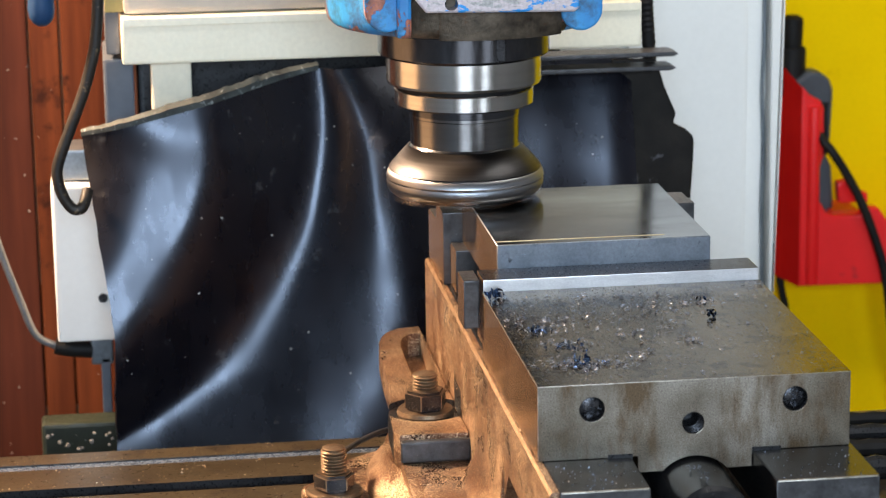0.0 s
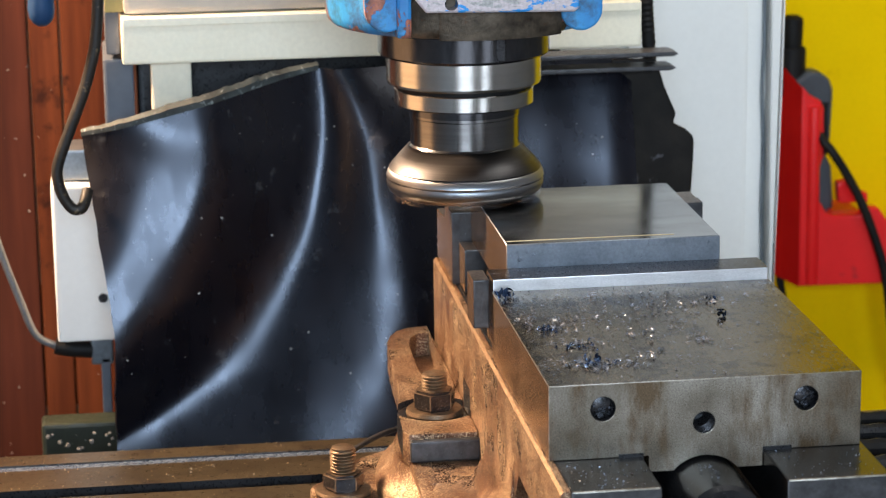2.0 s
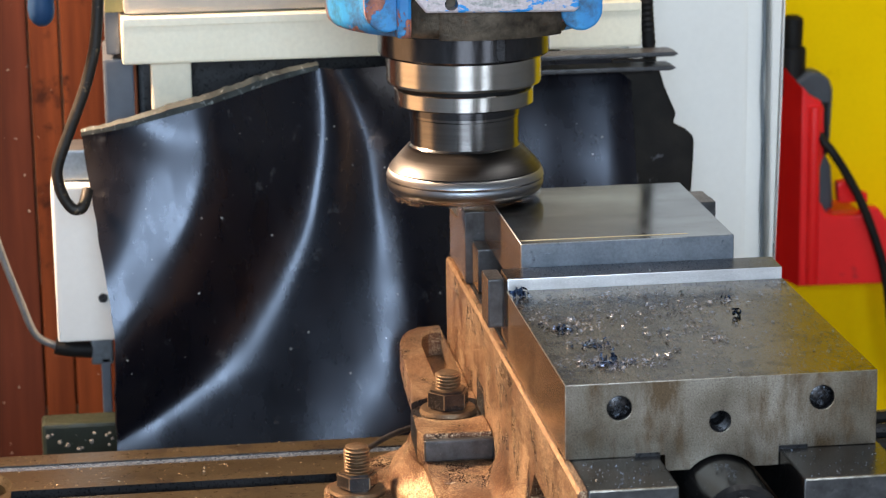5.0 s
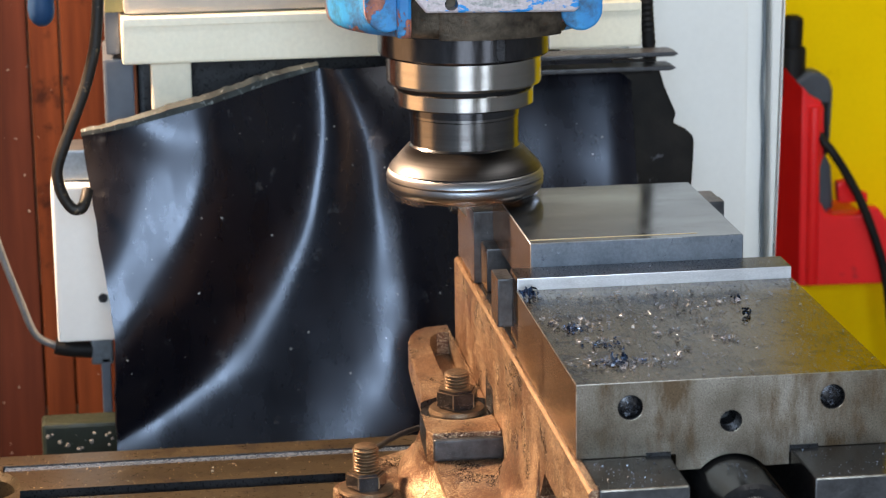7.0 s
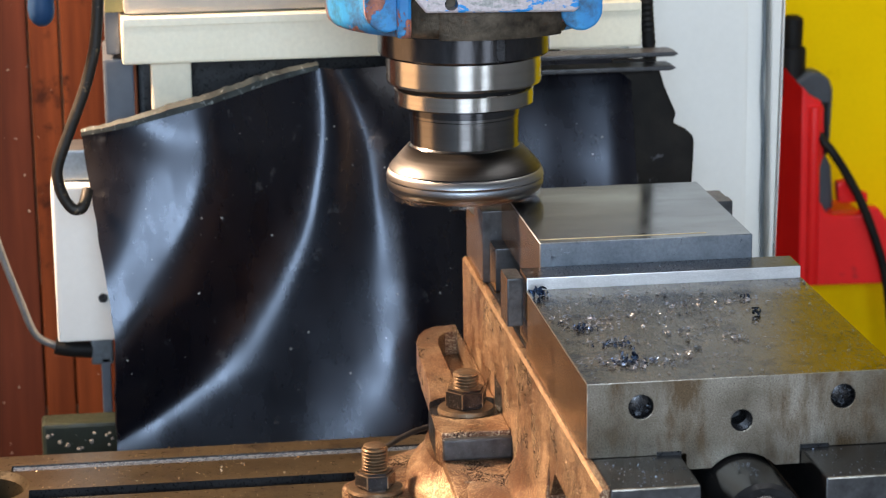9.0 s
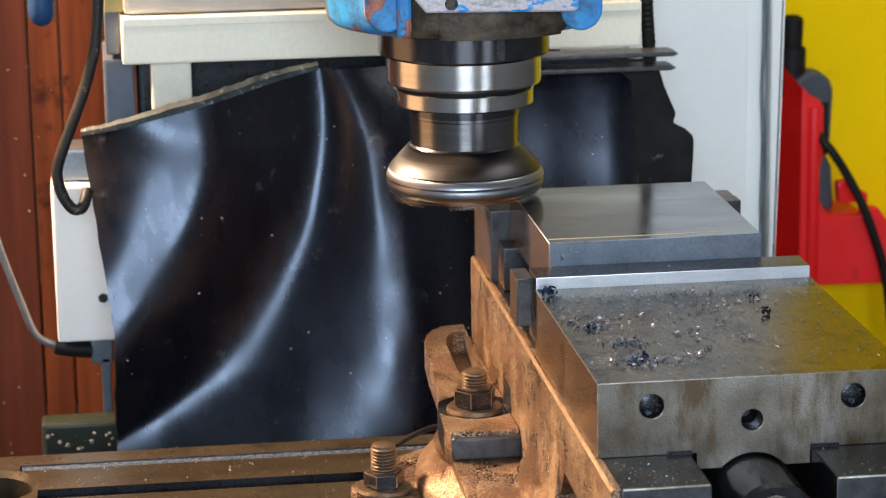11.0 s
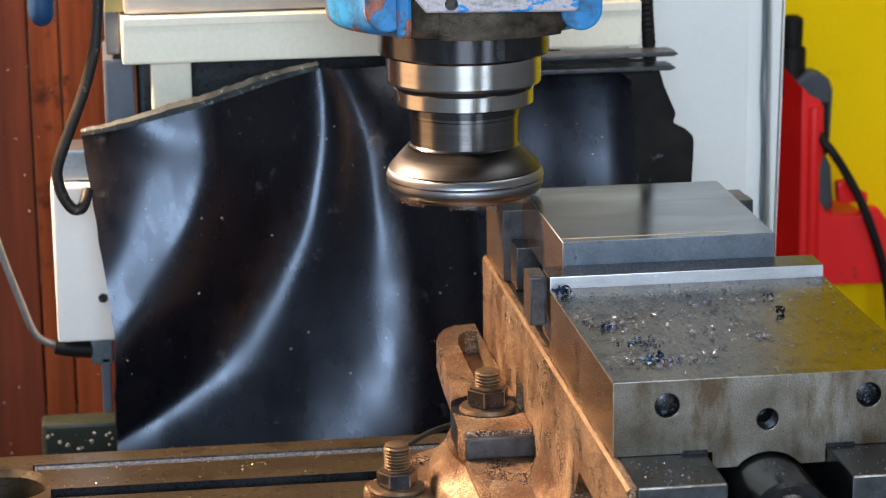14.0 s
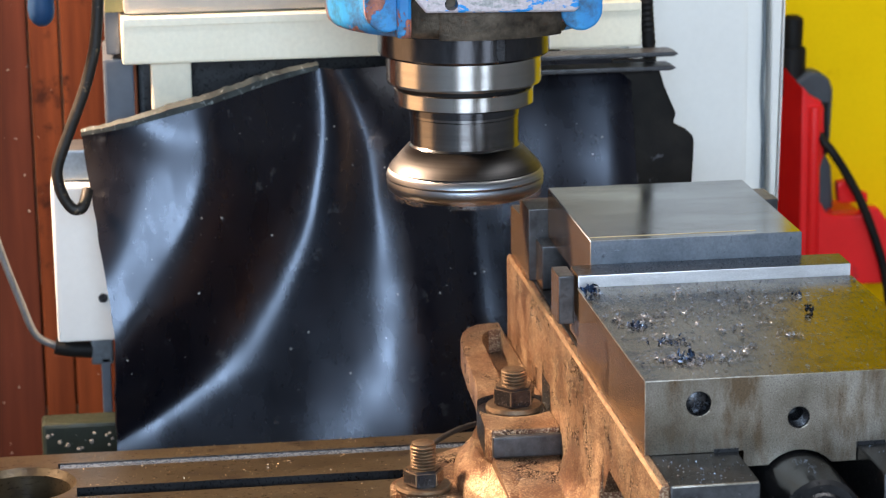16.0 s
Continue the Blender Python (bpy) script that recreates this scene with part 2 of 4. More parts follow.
def worn_plate():
    """Bare scraped metal with islands of blue paint and pink-grey primer."""
    m, nodes, links, b = material("scraped_plate_with_paint_remnants")
    big = noise_node(nodes, links, 42, 8, 0.65, (0.7, 1, 1.2), 0.5)
    fine = noise_node(nodes, links, 600, 4, 0.6)
    iron = ramp(nodes, links, fine, [(0.3, (0.24, 0.235, 0.23)), (0.7, (0.46, 0.45, 0.44))])
    primer = ramp(nodes, links, fine, [(0.3, (0.42, 0.36, 0.37)), (0.7, (0.60, 0.53, 0.55))])
    col = mix(nodes, links, ramp(nodes, links, big, [(0.50, (0, 0, 0)), (0.52, (1, 1, 1))]), iron, primer)
    col = mix(nodes, links, ramp(nodes, links, big, [(0.585, (0, 0, 0)), (0.60, (1, 1, 1))]), col, (0.02, 0.25, 0.62))
    links.new(col, b.inputs["Base Color"])
    b.inputs["Roughness"].default_value = 0.42
    b.inputs["Metallic"].default_value = 0.25
    bm = nodes.new("ShaderNodeBump")
    bm.inputs["Strength"].default_value, bm.inputs["Distance"].default_value = 0.4, 0.0005
    links.new(big, bm.inputs["Height"])
    links.new(bm.outputs["Normal"], b.inputs["Normal"])
    return m


def milled_top():
    """Freshly face-milled steel: fine tool marks on a near mirror."""
    m, nodes, links, b = material("freshly_milled_steel")
    blot = noise_node(nodes, links, 26, 5, 0.6, (0.5, 1.6, 1))
    links.new(ramp(nodes, links, blot, [(0.3, (0.15, 0.147, 0.145)), (0.7, (0.30, 0.30, 0.305))]), b.inputs["Base Color"])
    links.new(ramp(nodes, links, blot, [(0.3, (0.19,) * 3), (0.7, (0.11,) * 3)]), b.inputs["Roughness"])
    b.inputs["Metallic"].default_value = 1.0
    bm = nodes.new("ShaderNodeBump")
    bm.inputs["Strength"].default_value, bm.inputs["Distance"].default_value = 0.05, 0.0001
    links.new(noise_node(nodes, links, 240, 3, 0.6, (0.25, 2.0, 1)), bm.inputs["Height"])
    links.new(bm.outputs["Normal"], b.inputs["Normal"])
    return m


M["edge_steel"] = surface("rubbed_grey_edge_steel", (0.16, 0.14, 0.11), (0.46, 0.43, 0.38), (0.35, 0.5), 0.8, 260, 1400, 0.3, 0.0002)
M["rail_top"] = surface("smooth_oiled_black_steel", (0.014, 0.015, 0.017), (0.036, 0.036, 0.039), (0.16, 0.28), 0.5, 40, 500, 0.08, 0.0003, (1, 1, 1), (0.05, 0.045, 0.038), 120, 0.66)
M["nut"] = surface("oily_black_nut_steel", (0.030, 0.030, 0.036), (0.11, 0.105, 0.11), (0.16, 0.3), 0.85, 110, 900, 0.25, 0.0003, (1, 1, 1), (0.16, 0.10, 0.06), 140, 0.67)
M["hose"] = surface("worn_dirty_black_hose", (0.006, 0.006, 0.006), (0.022, 0.019, 0.016), (0.42, 0.6), 0.0, 70, 420, 0.5, 0.0006, (1, 1, 1), (0.12, 0.085, 0.05), 190, 0.60, shine=0.35)
M["olive"] = surface("dull_olive_yellow_paint", (0.22, 0.19, 0.06), (0.34, 0.30, 0.12), (0.5, 0.65), 0.0, 30, 300, 0.1, 0.0003, grain_by=0.3)
M["chipped"] = chipped_paint("chipped_blue_paint", 0.14)
M["lobe_paint"] = chipped_paint("sound_blue_paint", -0.02)
M["plate"] = worn_plate()
M["milled"] = milled_top()

# the warm light from the left is painted into this steel colour
M["warm_lit_side"] = surface("warm_lit_steel_flank", (0.42, 0.26, 0.14), (0.66, 0.46, 0.29), (0.20, 0.25), 0.9, 14, 260, 0.012, 0.0002, (1, 1, 1), (0.26, 0.165, 0.10), 16, 0.58, grain_by=0.08)
M["black_cast"] = surface("dark_grey_rough_steel", (0.028, 0.029, 0.032), (0.085, 0.087, 0.094), (0.3, 0.5), 0.5, 90, 500, 0.45, 0.0005, (1, 1, 1), (0.16, 0.165, 0.18), 420, 0.64)
M["burr"] = surface("warm_bright_burr", (0.6, 0.45, 0.25), (0.8, 0.62, 0.36), (0.3, 0.45), 0.8, 60, 700, 0.1, 0.0002)
M["worn_edge"] = surface("golden_worn_edge", (0.16, 0.09, 0.05), (0.42, 0.29, 0.18), (0.3, 0.5), 0.7, 120, 1200, 0.6, 0.0004)
M["dust"] = surface("pale_dust_specks", (0.16, 0.16, 0.155), (0.42, 0.42, 0.41), (0.6, 0.8), 0.0, 60, 500, 0.1, 0.0002)
M["cutter_rim"] = surface("bright_worn_cutter_rim", (0.17, 0.18, 0.20), (0.38, 0.385, 0.40), (0.30, 0.42), 1.0, 30, 300, 0.02, 0.0001, (0.05, 0.05, 5), grain_by=0.5)
M["neck_steel"] = surface("dull_arbor_neck_steel", (0.11, 0.113, 0.12), (0.21, 0.213, 0.225), (0.16, 0.26), 1.0, 20, 500, 0.02, 0.0001, (0.05, 0.05, 5), grain_by=0.5)


for key, amount in (("turned", 0.35), ("worn_steel", 0.7), ("neck_steel", 0.35), ("cutter_rim", 0.7), ("spindle_nose", 0.25)):
    # lathe marks run round the spindle's axis
    steel = M[key]
    tangent = steel.node_tree.nodes.new("ShaderNodeTangent")
    tangent.direction_type, tangent.axis = "RADIAL", "Z"
    steel.node_tree.links.new(tangent.outputs["Tangent"], steel.node_tree.nodes["Principled BSDF"].inputs["Tangent"])
    steel.node_tree.nodes["Principled BSDF"].inputs["Anisotropic"].default_value = amount

# ---- building helpers ----
ORIGIN = {}


def thing(name, at, label, category, group="", kind=""):
    ob = new(name)
    ob.empty_display_size = 0.05
    ob.location = at
    ORIGIN[ob] = Vector(at)
    return tagged(ob, label, category, group, kind)


def finish(bm, name, mats, smooth=True):
    bmesh.ops.recalc_face_normals(bm, faces=bm.faces)
    me = bpy.data.meshes.new(name)
    bm.to_mesh(me)
    bm.free()
    for m in mats if isinstance(mats, (list, tuple)) else (mats,):
        me.materials.append(m)
    if smooth:
        me.shade_smooth()
        me.set_sharp_from_angle(angle=radians(32))
        for f in me.polygons:
            if f.area > 2e-5 and max(abs(c) for c in f.normal) > 0.9999:
                f.use_smooth = False
    return me


def part(name, bm, mats, parent, label=""):
    """One mesh under a thing or a part; bm is given in world places."""
    at = ORIGIN[parent]
    bmesh.ops.translate(bm, verts=bm.verts, vec=-at)
    ob = new(name, finish(bm, name, mats))
    ob.parent = parent
    ORIGIN[ob] = at
    return tagged(ob, label)


def solid(name, bm, mats, at, label, category, group="", kind=""):
    """A thing or a piece of the setting that is a single mesh."""
    bmesh.ops.translate(bm, verts=bm.verts, vec=-Vector(at))
    ob = new(name, finish(bm, name, mats))
    ob.location = at
    ORIGIN[ob] = Vector(at)
    return tagged(ob, label, category, group, kind)


def join(*meshes):
    out = meshes[0]
    for other in meshes[1:]:
        me = bpy.data.meshes.new("joined")
        other.to_mesh(me)
        other.free()
        out.from_mesh(me)
        bpy.data.meshes.remove(me)
    return out


def bevel(bm, width, segments=2, angle=40):
    edges = [e for e in bm.edges if len(e.link_faces) == 2 and e.calc_face_angle(0) > radians(angle)]
    bmesh.ops.bevel(bm, geom=edges, offset=width, segments=segments, affect="EDGES", profile=0.6, clamp_overlap=True)
    return bm


def box(x0, x1, y0, y1, z0, z1, round_by=0.0, segments=2):
    bm = bmesh.new()
    bmesh.ops.create_cube(bm, size=1)
    bmesh.ops.scale(bm, verts=bm.verts, vec=(x1 - x0, y1 - y0, z1 - z0))
    bmesh.ops.translate(bm, verts=bm.verts, vec=((x0 + x1) / 2, (y0 + y1) / 2, (z0 + z1) / 2))
    return bevel(bm, round_by, segments) if round_by else bm


AXES = {"x": (1, 2, 0), "y": (0, 2, 1), "z": (0, 1, 2)}


def prism(points, axis, a, b, round_by=0.0, segments=2):
    """An outline in the other two axes, drawn out along one axis from a to b."""
    i, j, k = AXES[axis]
    bm = bmesh.new()
    rings = []
    for v in (a, b):
        ring = []
        for p in points:
            c = [0, 0, 0]
            c[i], c[j], c[k] = p[0], p[1], v
            ring.append(bm.verts.new(c))
        rings.append(ring)
    n = len(points)
    bm.faces.new(rings[0])
    bm.faces.new(rings[1])
    for s in range(n):
        bm.faces.new((rings[0][s], rings[0][(s + 1) % n], rings[1][(s + 1) % n], rings[1][s]))
    bmesh.ops.recalc_face_normals(bm, faces=bm.faces)
    return bevel(bm, round_by, segments) if round_by else bm


def arc(cx, cy, r, start, end, steps):
    return [(cx + r * math.cos(radians(start + (end - start) * s / steps)),
             cy + r * math.sin(radians(start + (end - start) * s / steps))) for s in range(steps + 1)]


def lathe(profile, at, steps=72, axis="z"):
    """Radius and height pairs turned about an axis through at; open ends are closed when the radius is 0."""
    bm = bmesh.new()
    rows = []
    for r, h in profile:
        row = []
        for s in range(steps if r > 1e-6 else 1):
            a = 2 * math.pi * s / steps
            u, v = r * math.cos(a), r * math.sin(a)
            c = {"z": (u, v, h), "y": (u, h, v), "x": (h, u, v)}[axis]
            row.append(bm.verts.new(Vector(c) + Vector(at)))
        rows.append(row)
    for p, q in zip(rows, rows[1:]):
        for s in range(steps):
            loop = []
            for v in (p[s % len(p)], p[(s + 1) % len(p)], q[(s + 1) % len(q)], q[s % len(q)]):
                if v not in loop:
                    loop.append(v)
            if len(loop) > 2:
                bm.faces.new(loop)
    return bm


def smooth_path(points, steps=8):
    """A Catmull-Rom line through a few points."""
    pts = [Vector(p) for p in points]
    pts = [2 * pts[0] - pts[1]] + pts + [2 * pts[-1] - pts[-2]]
    out = []
    for a, b, c, d in zip(pts, pts[1:], pts[2:], pts[3:]):
        for s in range(steps):
            t = s / steps
            out.append(0.5 * ((2 * b) + (c - a) * t + (2 * a - 5 * b + 4 * c - d) * t * t + (3 * b - a - 3 * c + d) * t ** 3))
    return out + [pts[-2]]


def tube(points, radius, sides=10, steps=8, ribs=0.0):
    path = smooth_path(points, steps)
    bm = bmesh.new()
    rows = []
    for n, p in enumerate(path):
        way = (path[min(n + 1, len(path) - 1)] - path[max(n - 1, 0)]).normalized()
        side = way.cross(Vector((0.1, 1, 0.05))).normalized()
        up = side.cross(way)
        r = radius * (1 + ribs * (n % 2))
        rows.append([bm.verts.new(p + r * (math.cos(2 * math.pi * s / sides) * side + math.sin(2 * math.pi * s / sides) * up)) for s in range(sides)])
    for p, q in zip(rows, rows[1:]):
        for s in range(sides):
            bm.faces.new((p[s], p[(s + 1) % sides], q[(s + 1) % sides], q[s]))
    bm.faces.new(rows[0])
    bm.faces.new(rows[-1])
    return bm


def cut(bm, *cutters):
    """bm with the cutters taken away."""
    me = bpy.data.meshes.new("whole")
    bmesh.ops.recalc_face_normals(bm, faces=bm.faces)
    bm.to_mesh(me)
    bm.free()
    ob = new("whole", me)
    knives = []
    for c in cutters:
        bmesh.ops.recalc_face_normals(c, faces=c.faces)
        km = bpy.data.meshes.new("knife")
        c.to_mesh(km)
        c.free()
        k = new("knife", km)
        knives.append(k)
        mod = ob.modifiers.new("cut", "BOOLEAN")
        mod.operation, mod.object, mod.solver = "DIFFERENCE", k, "EXACT"
    dg = bpy.context.evaluated_depsgraph_get()
    res = bpy.data.meshes.new_from_object(ob.evaluated_get(dg))
    out = bmesh.new()
    out.from_mesh(res)
    bpy.data.objects.remove(ob)
    for k in knives:
        bpy.data.objects.remove(k)
    return out


# ---- the room ----
def build_room():
    X0, X1, Y0, Y1, Z0, Z1 = -1.35, 2.4, -3.0, 1.9, -1.05, 1.75
    solid("floor", box(X0, X1, Y0, Y1, Z0 - 0.1, Z0), M["concrete"], (0, 0, Z0), "oil-stained grey concrete workshop floor", "floor", kind="structure")
    solid("ceiling", box(X0, X1, Y0, Y1, Z1, Z1 + 0.1), M["plaster"], (0, 0, Z1), "grey plaster workshop ceiling", "ceiling", kind="structure")
    solid("wall_north", box(X0, X1, Y1, Y1 + 0.12, Z0, Z1), M["plaster"], (0, Y1, Z0), "grey plaster wall behind the machine", "wall", kind="structure")
    # opening made for the added warm side lamp
    west = cut(box(X0 - 0.12, X0, Y0, Y1, Z0, Z1), box(X0 - 0.2, X0 + 0.1, 0.05, 0.91, -0.34, 0.58))
    solid("wall_west", west, M["plaster"], (X0, 0, Z0), "grey plaster side wall", "wall", kind="structure")
    solid("wall_east", box(X1, X1 + 0.12, Y0, Y1, Z0, Z1), M["plaster"], (X1, 0, Z0), "grey plaster side wall", "wall", kind="structure")
    # the two lower openings are made for the added streak lamps
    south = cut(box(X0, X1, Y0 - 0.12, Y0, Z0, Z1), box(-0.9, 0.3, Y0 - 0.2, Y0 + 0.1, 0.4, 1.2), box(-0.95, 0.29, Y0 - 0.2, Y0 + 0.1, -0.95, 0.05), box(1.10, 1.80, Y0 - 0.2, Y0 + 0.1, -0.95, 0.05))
    solid("wall_south", south, M["plaster"], (0, Y0, Z0), "grey plaster wall with a window opening", "wall", kind="structure")


# ---- background, from far to near ----
def build_yellow_panel():
    t = thing("yellow_cabinet", (0.9, 1.4, -1.05), "yellow painted steel cabinet standing on the floor", "cabinet")
    part("body", box(0.33, 1.5, 1.266, 1.75, -1.05, 0.7, 0.004), M["yellow"], t)
    part("door", box(0.333, 1.497, 1.256, 1.265, -1.04, 0.69, 0.003), M["yellow"], t)


def build_tool_holder():
    """Red moulded holder on the cabinet, with black tools in it."""
    t = thing("tool_holder", (0.49, 1.28, -0.28), "red plastic tool holder mounted on the yellow cabinet", "tool holder")
    out = [(0.4475, -0.278), (0.62, -0.280), (0.62, -0.262), (0.566, -0.246), (0.5368, -0.2228), (0.5240, -0.2050), (0.5105, -0.2040), (0.5060, -0.2110), (0.4830, -0.2110)]
    out += [(0.4735, -0.2075), (0.4670, -0.1965), (0.4652, -0.1694), (0.4698, -0.1534), (0.4692, -0.108), (0.4660, -0.1010), (0.4590, -0.0975), (0.4545, -0.0940), (0.4475, -0.0860)]
    part("front_plate", prism(out, "y", 1.172, 1.187, 0.003), M["red"], t)
    wing = prism([(0.4478, 1.1725), (0.4490, 1.1868), (0.4345, 1.2555), (0.4295, 1.2555)], "z", -0.278, -0.0880)
    for v in wing.verts:
        if v.co.z > -0.1:
            v.co.z += 1.7 * max(0.0, 0.4478 - v.co.x)
    part("wing", wing, M["red_matt"], t, "dull red slanted side wing")
    part("rib", prism(arc(0.4600, 1.1735, 0.0062, 180, 360, 8), "z", -0.276, -0.106, 0.001), M["red"], t)
    part("shelf", box(0.4510, 0.62, 1.1875, 1.2555, -0.280, -0.270, 0.002), M["red"], t)
    part("clip", prism([(0.4895, -0.2020), (0.4880, -0.1830), (0.5000, -0.1800), (0.5060, -0.1930), (0.5178, -0.1935), (0.5180, -0.2028), (0.5080, -0.2032)], "y", 1.1875, 1.20, 0.002), M["red"], t)
    part("clip_floor", box(0.4830, 0.5100, 1.1875, 1.234, -0.218, -0.2105, 0.001), M["red"], t)
    d = thing("hand_drill", (0.46, 1.24, -0.27), "black hand tool standing in the red holder", "hand tool")
    nose = lathe([(0, 0.003), (0.006, 0.0025), (0.0095, 0.0), (0.0103, -0.004), (0.0096, -0.022), (0.0098, -0.05), (0, -0.05)], (0.4500, 1.219, -0.030), 24)
    part("nose", nose, M["black_plastic"], d)
    part("collar", lathe([(0, 0), (0.0125, 0), (0.0135, -0.002), (0.0135, -0.045), (0, -0.045)], (0.4495, 1.2185, -0.0575), 24), M["black_plastic"], d)
    grip = [(0.444, -0.09), (0.462, -0.0785), (0.474, -0.0800), (0.4830, -0.0870), (0.4866, -0.097), (0.4850, -0.142), (0.4800, -0.158), (0.4865, -0.170), (0.4888, -0.2022), (0.487, -0.262), (0.444, -0.262)]
    part("grip", prism(grip, "y", 1.203, 1.232, 0.005, 3), M["grey_plastic"], d)
    part("grip_band", box(0.4615, 0.4815, 1.2005, 1.2028, -0.158, -0.108, 0.001), M["black_plastic"], d, "matt black grip band")
    c = tube([(0.4620, 1.195, -0.122), (0.4640, 1.175, -0.132), (0.4767, 1.165, -0.1496), (0.4908, 1.165, -0.1716), (0.505, 1.165, -0.1982), (0.5185, 1.165, -0.2314), (0.5306, 1.165, -0.273), (0.545, 1.165, -0.36), (0.59, 1.17, -0.50)], 0.0042)
    solid("power_cable", c, M["black_plastic"], (0.47, 1.17, -0.14), "black rubber power cable hanging from the tool", "cable")
    c = tube([(0.4428, 1.226, -0.268), (0.4445, 1.226, -0.285), (0.4472, 1.226, -0.300), (0.4516, 1.226, -0.3216), (0.465, 1.226, -0.42)], 0.0036)
    solid("hanging_cord", c, M["black_plastic"], (0.4428, 1.226, -0.27), "black cord hanging under the holder", "cable")


def build_white_column():
    t = thing("electrical_cabinet", (0.25, 0.95, -1.05), "white painted steel electrical cabinet behind the machine", "cabinet")
    part("body", box(-0.02, 0.2895, 0.752, 1.15, -1.05, 0.6, 0.004), M["white_paint"], t)
    edge = prism([(0.3030, 0.6), (0.3052, -0.05), (0.3066, -0.2), (0.3070, -1.05), (0.3160, -1.05), (0.3092, -0.2), (0.3134, -0.05), (0.3260, 0.6)], "y", 0.744, 0.80, 0.002)
    part("door_edge", edge, M["white_paint"], t)
    part("seam", box(0.2895, 0.3040, 0.7575, 0.79, -1.05, 0.6), M["white_paint"], t, "recessed seam")
    part("front_panel", box(0.195, 0.2868, 0.744, 0.7515, -1.04, 0.59, 0.003), M["white_paint"], t)
    c = tube([(0.3015, 0.756, 0.10), (0.3020, 0.755, 0.03), (0.3012, 0.7555, -0.01), (0.3026, 0.7555, -0.05), (0.3020, 0.755, -0.10), (0.3032, 0.7555, -0.17), (0.303, 0.756, -0.4)], 0.0015)
    solid("thin_grey_cable", c, M["zinc"], (0.2995, 0.765, 0.1), "thin grey cable in the seam of the white cabinet", "cable")


def build_wood():
    t = thing("wooden_door", (-0.35, 0.97, -1.05), "red-brown varnished wooden door of vertical boards", "door")
    x = -0.80
    k = 0
    rng = random.Random(3)
    for w in (0.11, 0.12, 0.10, 0.115, 0.105, 0.0250, 0.0862):
        part("board", box(x, x + w - 0.0015, 0.95 + rng.uniform(-0.001, 0.001), 0.985, -1.05, 0.75, 0.002), M["wood_dark" if k in (2, 4) else "wood"], t)
        x += w
        k += 1
    part("cross_rail", box(-0.80, -0.17, 0.986, 1.01, -0.3, -0.2, 0.002), M["wood"], t)


def build_machine_body():
    """The ivory slide guard, its supports and the column of the milling machine behind the sheet."""
    t = thing("milling_machine_column", (-0.05, 0.7, -1.05), "ivory and grey milling machine column with slide guard", "machine column")
    part("guard", box(-0.180, 0.167, 0.56, 0.66, 0.0615, 0.093, 0.002), M["ivory"], t, "ivory painted slide guard")
    part("guard_top", box(-0.178, 0.166, 0.565, 0.68, 0.0935, 0.135, 0.004), M["grey_paint"], t, "warm grey top")
    part("guard_lip", box(-0.179, 0.166, 0.5575, 0.5598, 0.0865, 0.0925, 0.0008), M["ivory"], t)
    part("bracket", box(-0.1615, -0.1345, 0.575, 0.60, -0.02, 0.061, 0.002), M["ivory"], t)
    part("slideway", box(-0.1905, -0.181, 0.575, 0.64, 0.066, 0.14, 0.002), M["steel_blue"], t, "blue-grey slideway")
    part("slideway_face", box(-0.1925, -0.1725, 0.58, 0.66, -0.03, 0.0625, 0.002), M["steel_blue"], t)
    part("column", box(-0.170, 0.12, 0.605, 0.74, -1.05, 0.061, 0.004), M["dark_iron"], t, "dark oily column face")
    part("neck", box(-0.10, 0.115, 0.685, 0.748, 0.0, 0.40, 0.004), M["grey_paint"], t)
    part("gauge", box(-0.190, -0.178, 0.57, 0.574, 0.095, 0.12, 0.001), M["olive"], t, "small dull yellow mark")


def build_brackets():
    for z, x0, x1 in ((0.0602, 0.070, 0.1872), (0.0508, 0.060, 0.1856)):
        b = prism([(x0, z - 0.0016), (x1 - 0.004, z - 0.0016), (x1, z), (x1 - 0.004, z + 0.0016), (x0, z + 0.0016)], "y", 0.535, 0.555, 0.0008)
        solid("clamp_strip", b, M["black_cast"], (x0, 0.54, z), "dull grey steel strip holding the rubber sheet", "strip", "clamp strips")
    c = tube([(0.172, 0.565, 0.14), (0.1705, 0.566, 0.11), (0.1715, 0.566, 0.085), (0.1735, 0.567, 0.055), (0.175, 0.57, 0.0)], 0.0042, 12, 14, 0.14)
    solid("flexible_conduit", c, M["black_plastic"], (0.172, 0.565, 0.0), "black corrugated flexible conduit", "conduit")


# ---- the hanging rubber sheet ----
def ridge(u, v, line, width, lean=0.0):
    """Height of a rounded fold that follows a line of (u, v) points; lean makes one flank steeper."""
    best, side, at = 9.0, 1.0, 0.0
    for n, (a, b) in enumerate(zip(line, line[1:])):
        dx, dy = b[0] - a[0], b[1] - a[1]
        L = dx * dx + dy * dy
        s = min(1.0, max(0.0, ((u - a[0]) * dx + (v - a[1]) * dy) / L))
        ex, ey = u - a[0] - s * dx, v - a[1] - s * dy
        d = math.hypot(ex, ey)
        if d < best:
            best, side, at = d, (1.0 if dx * ey - dy * ex > 0 else -1.0), (n + s) / (len(line) - 1)
    w = width * (1 + lean * side)
    return math.exp(-(best / w) ** 2), at


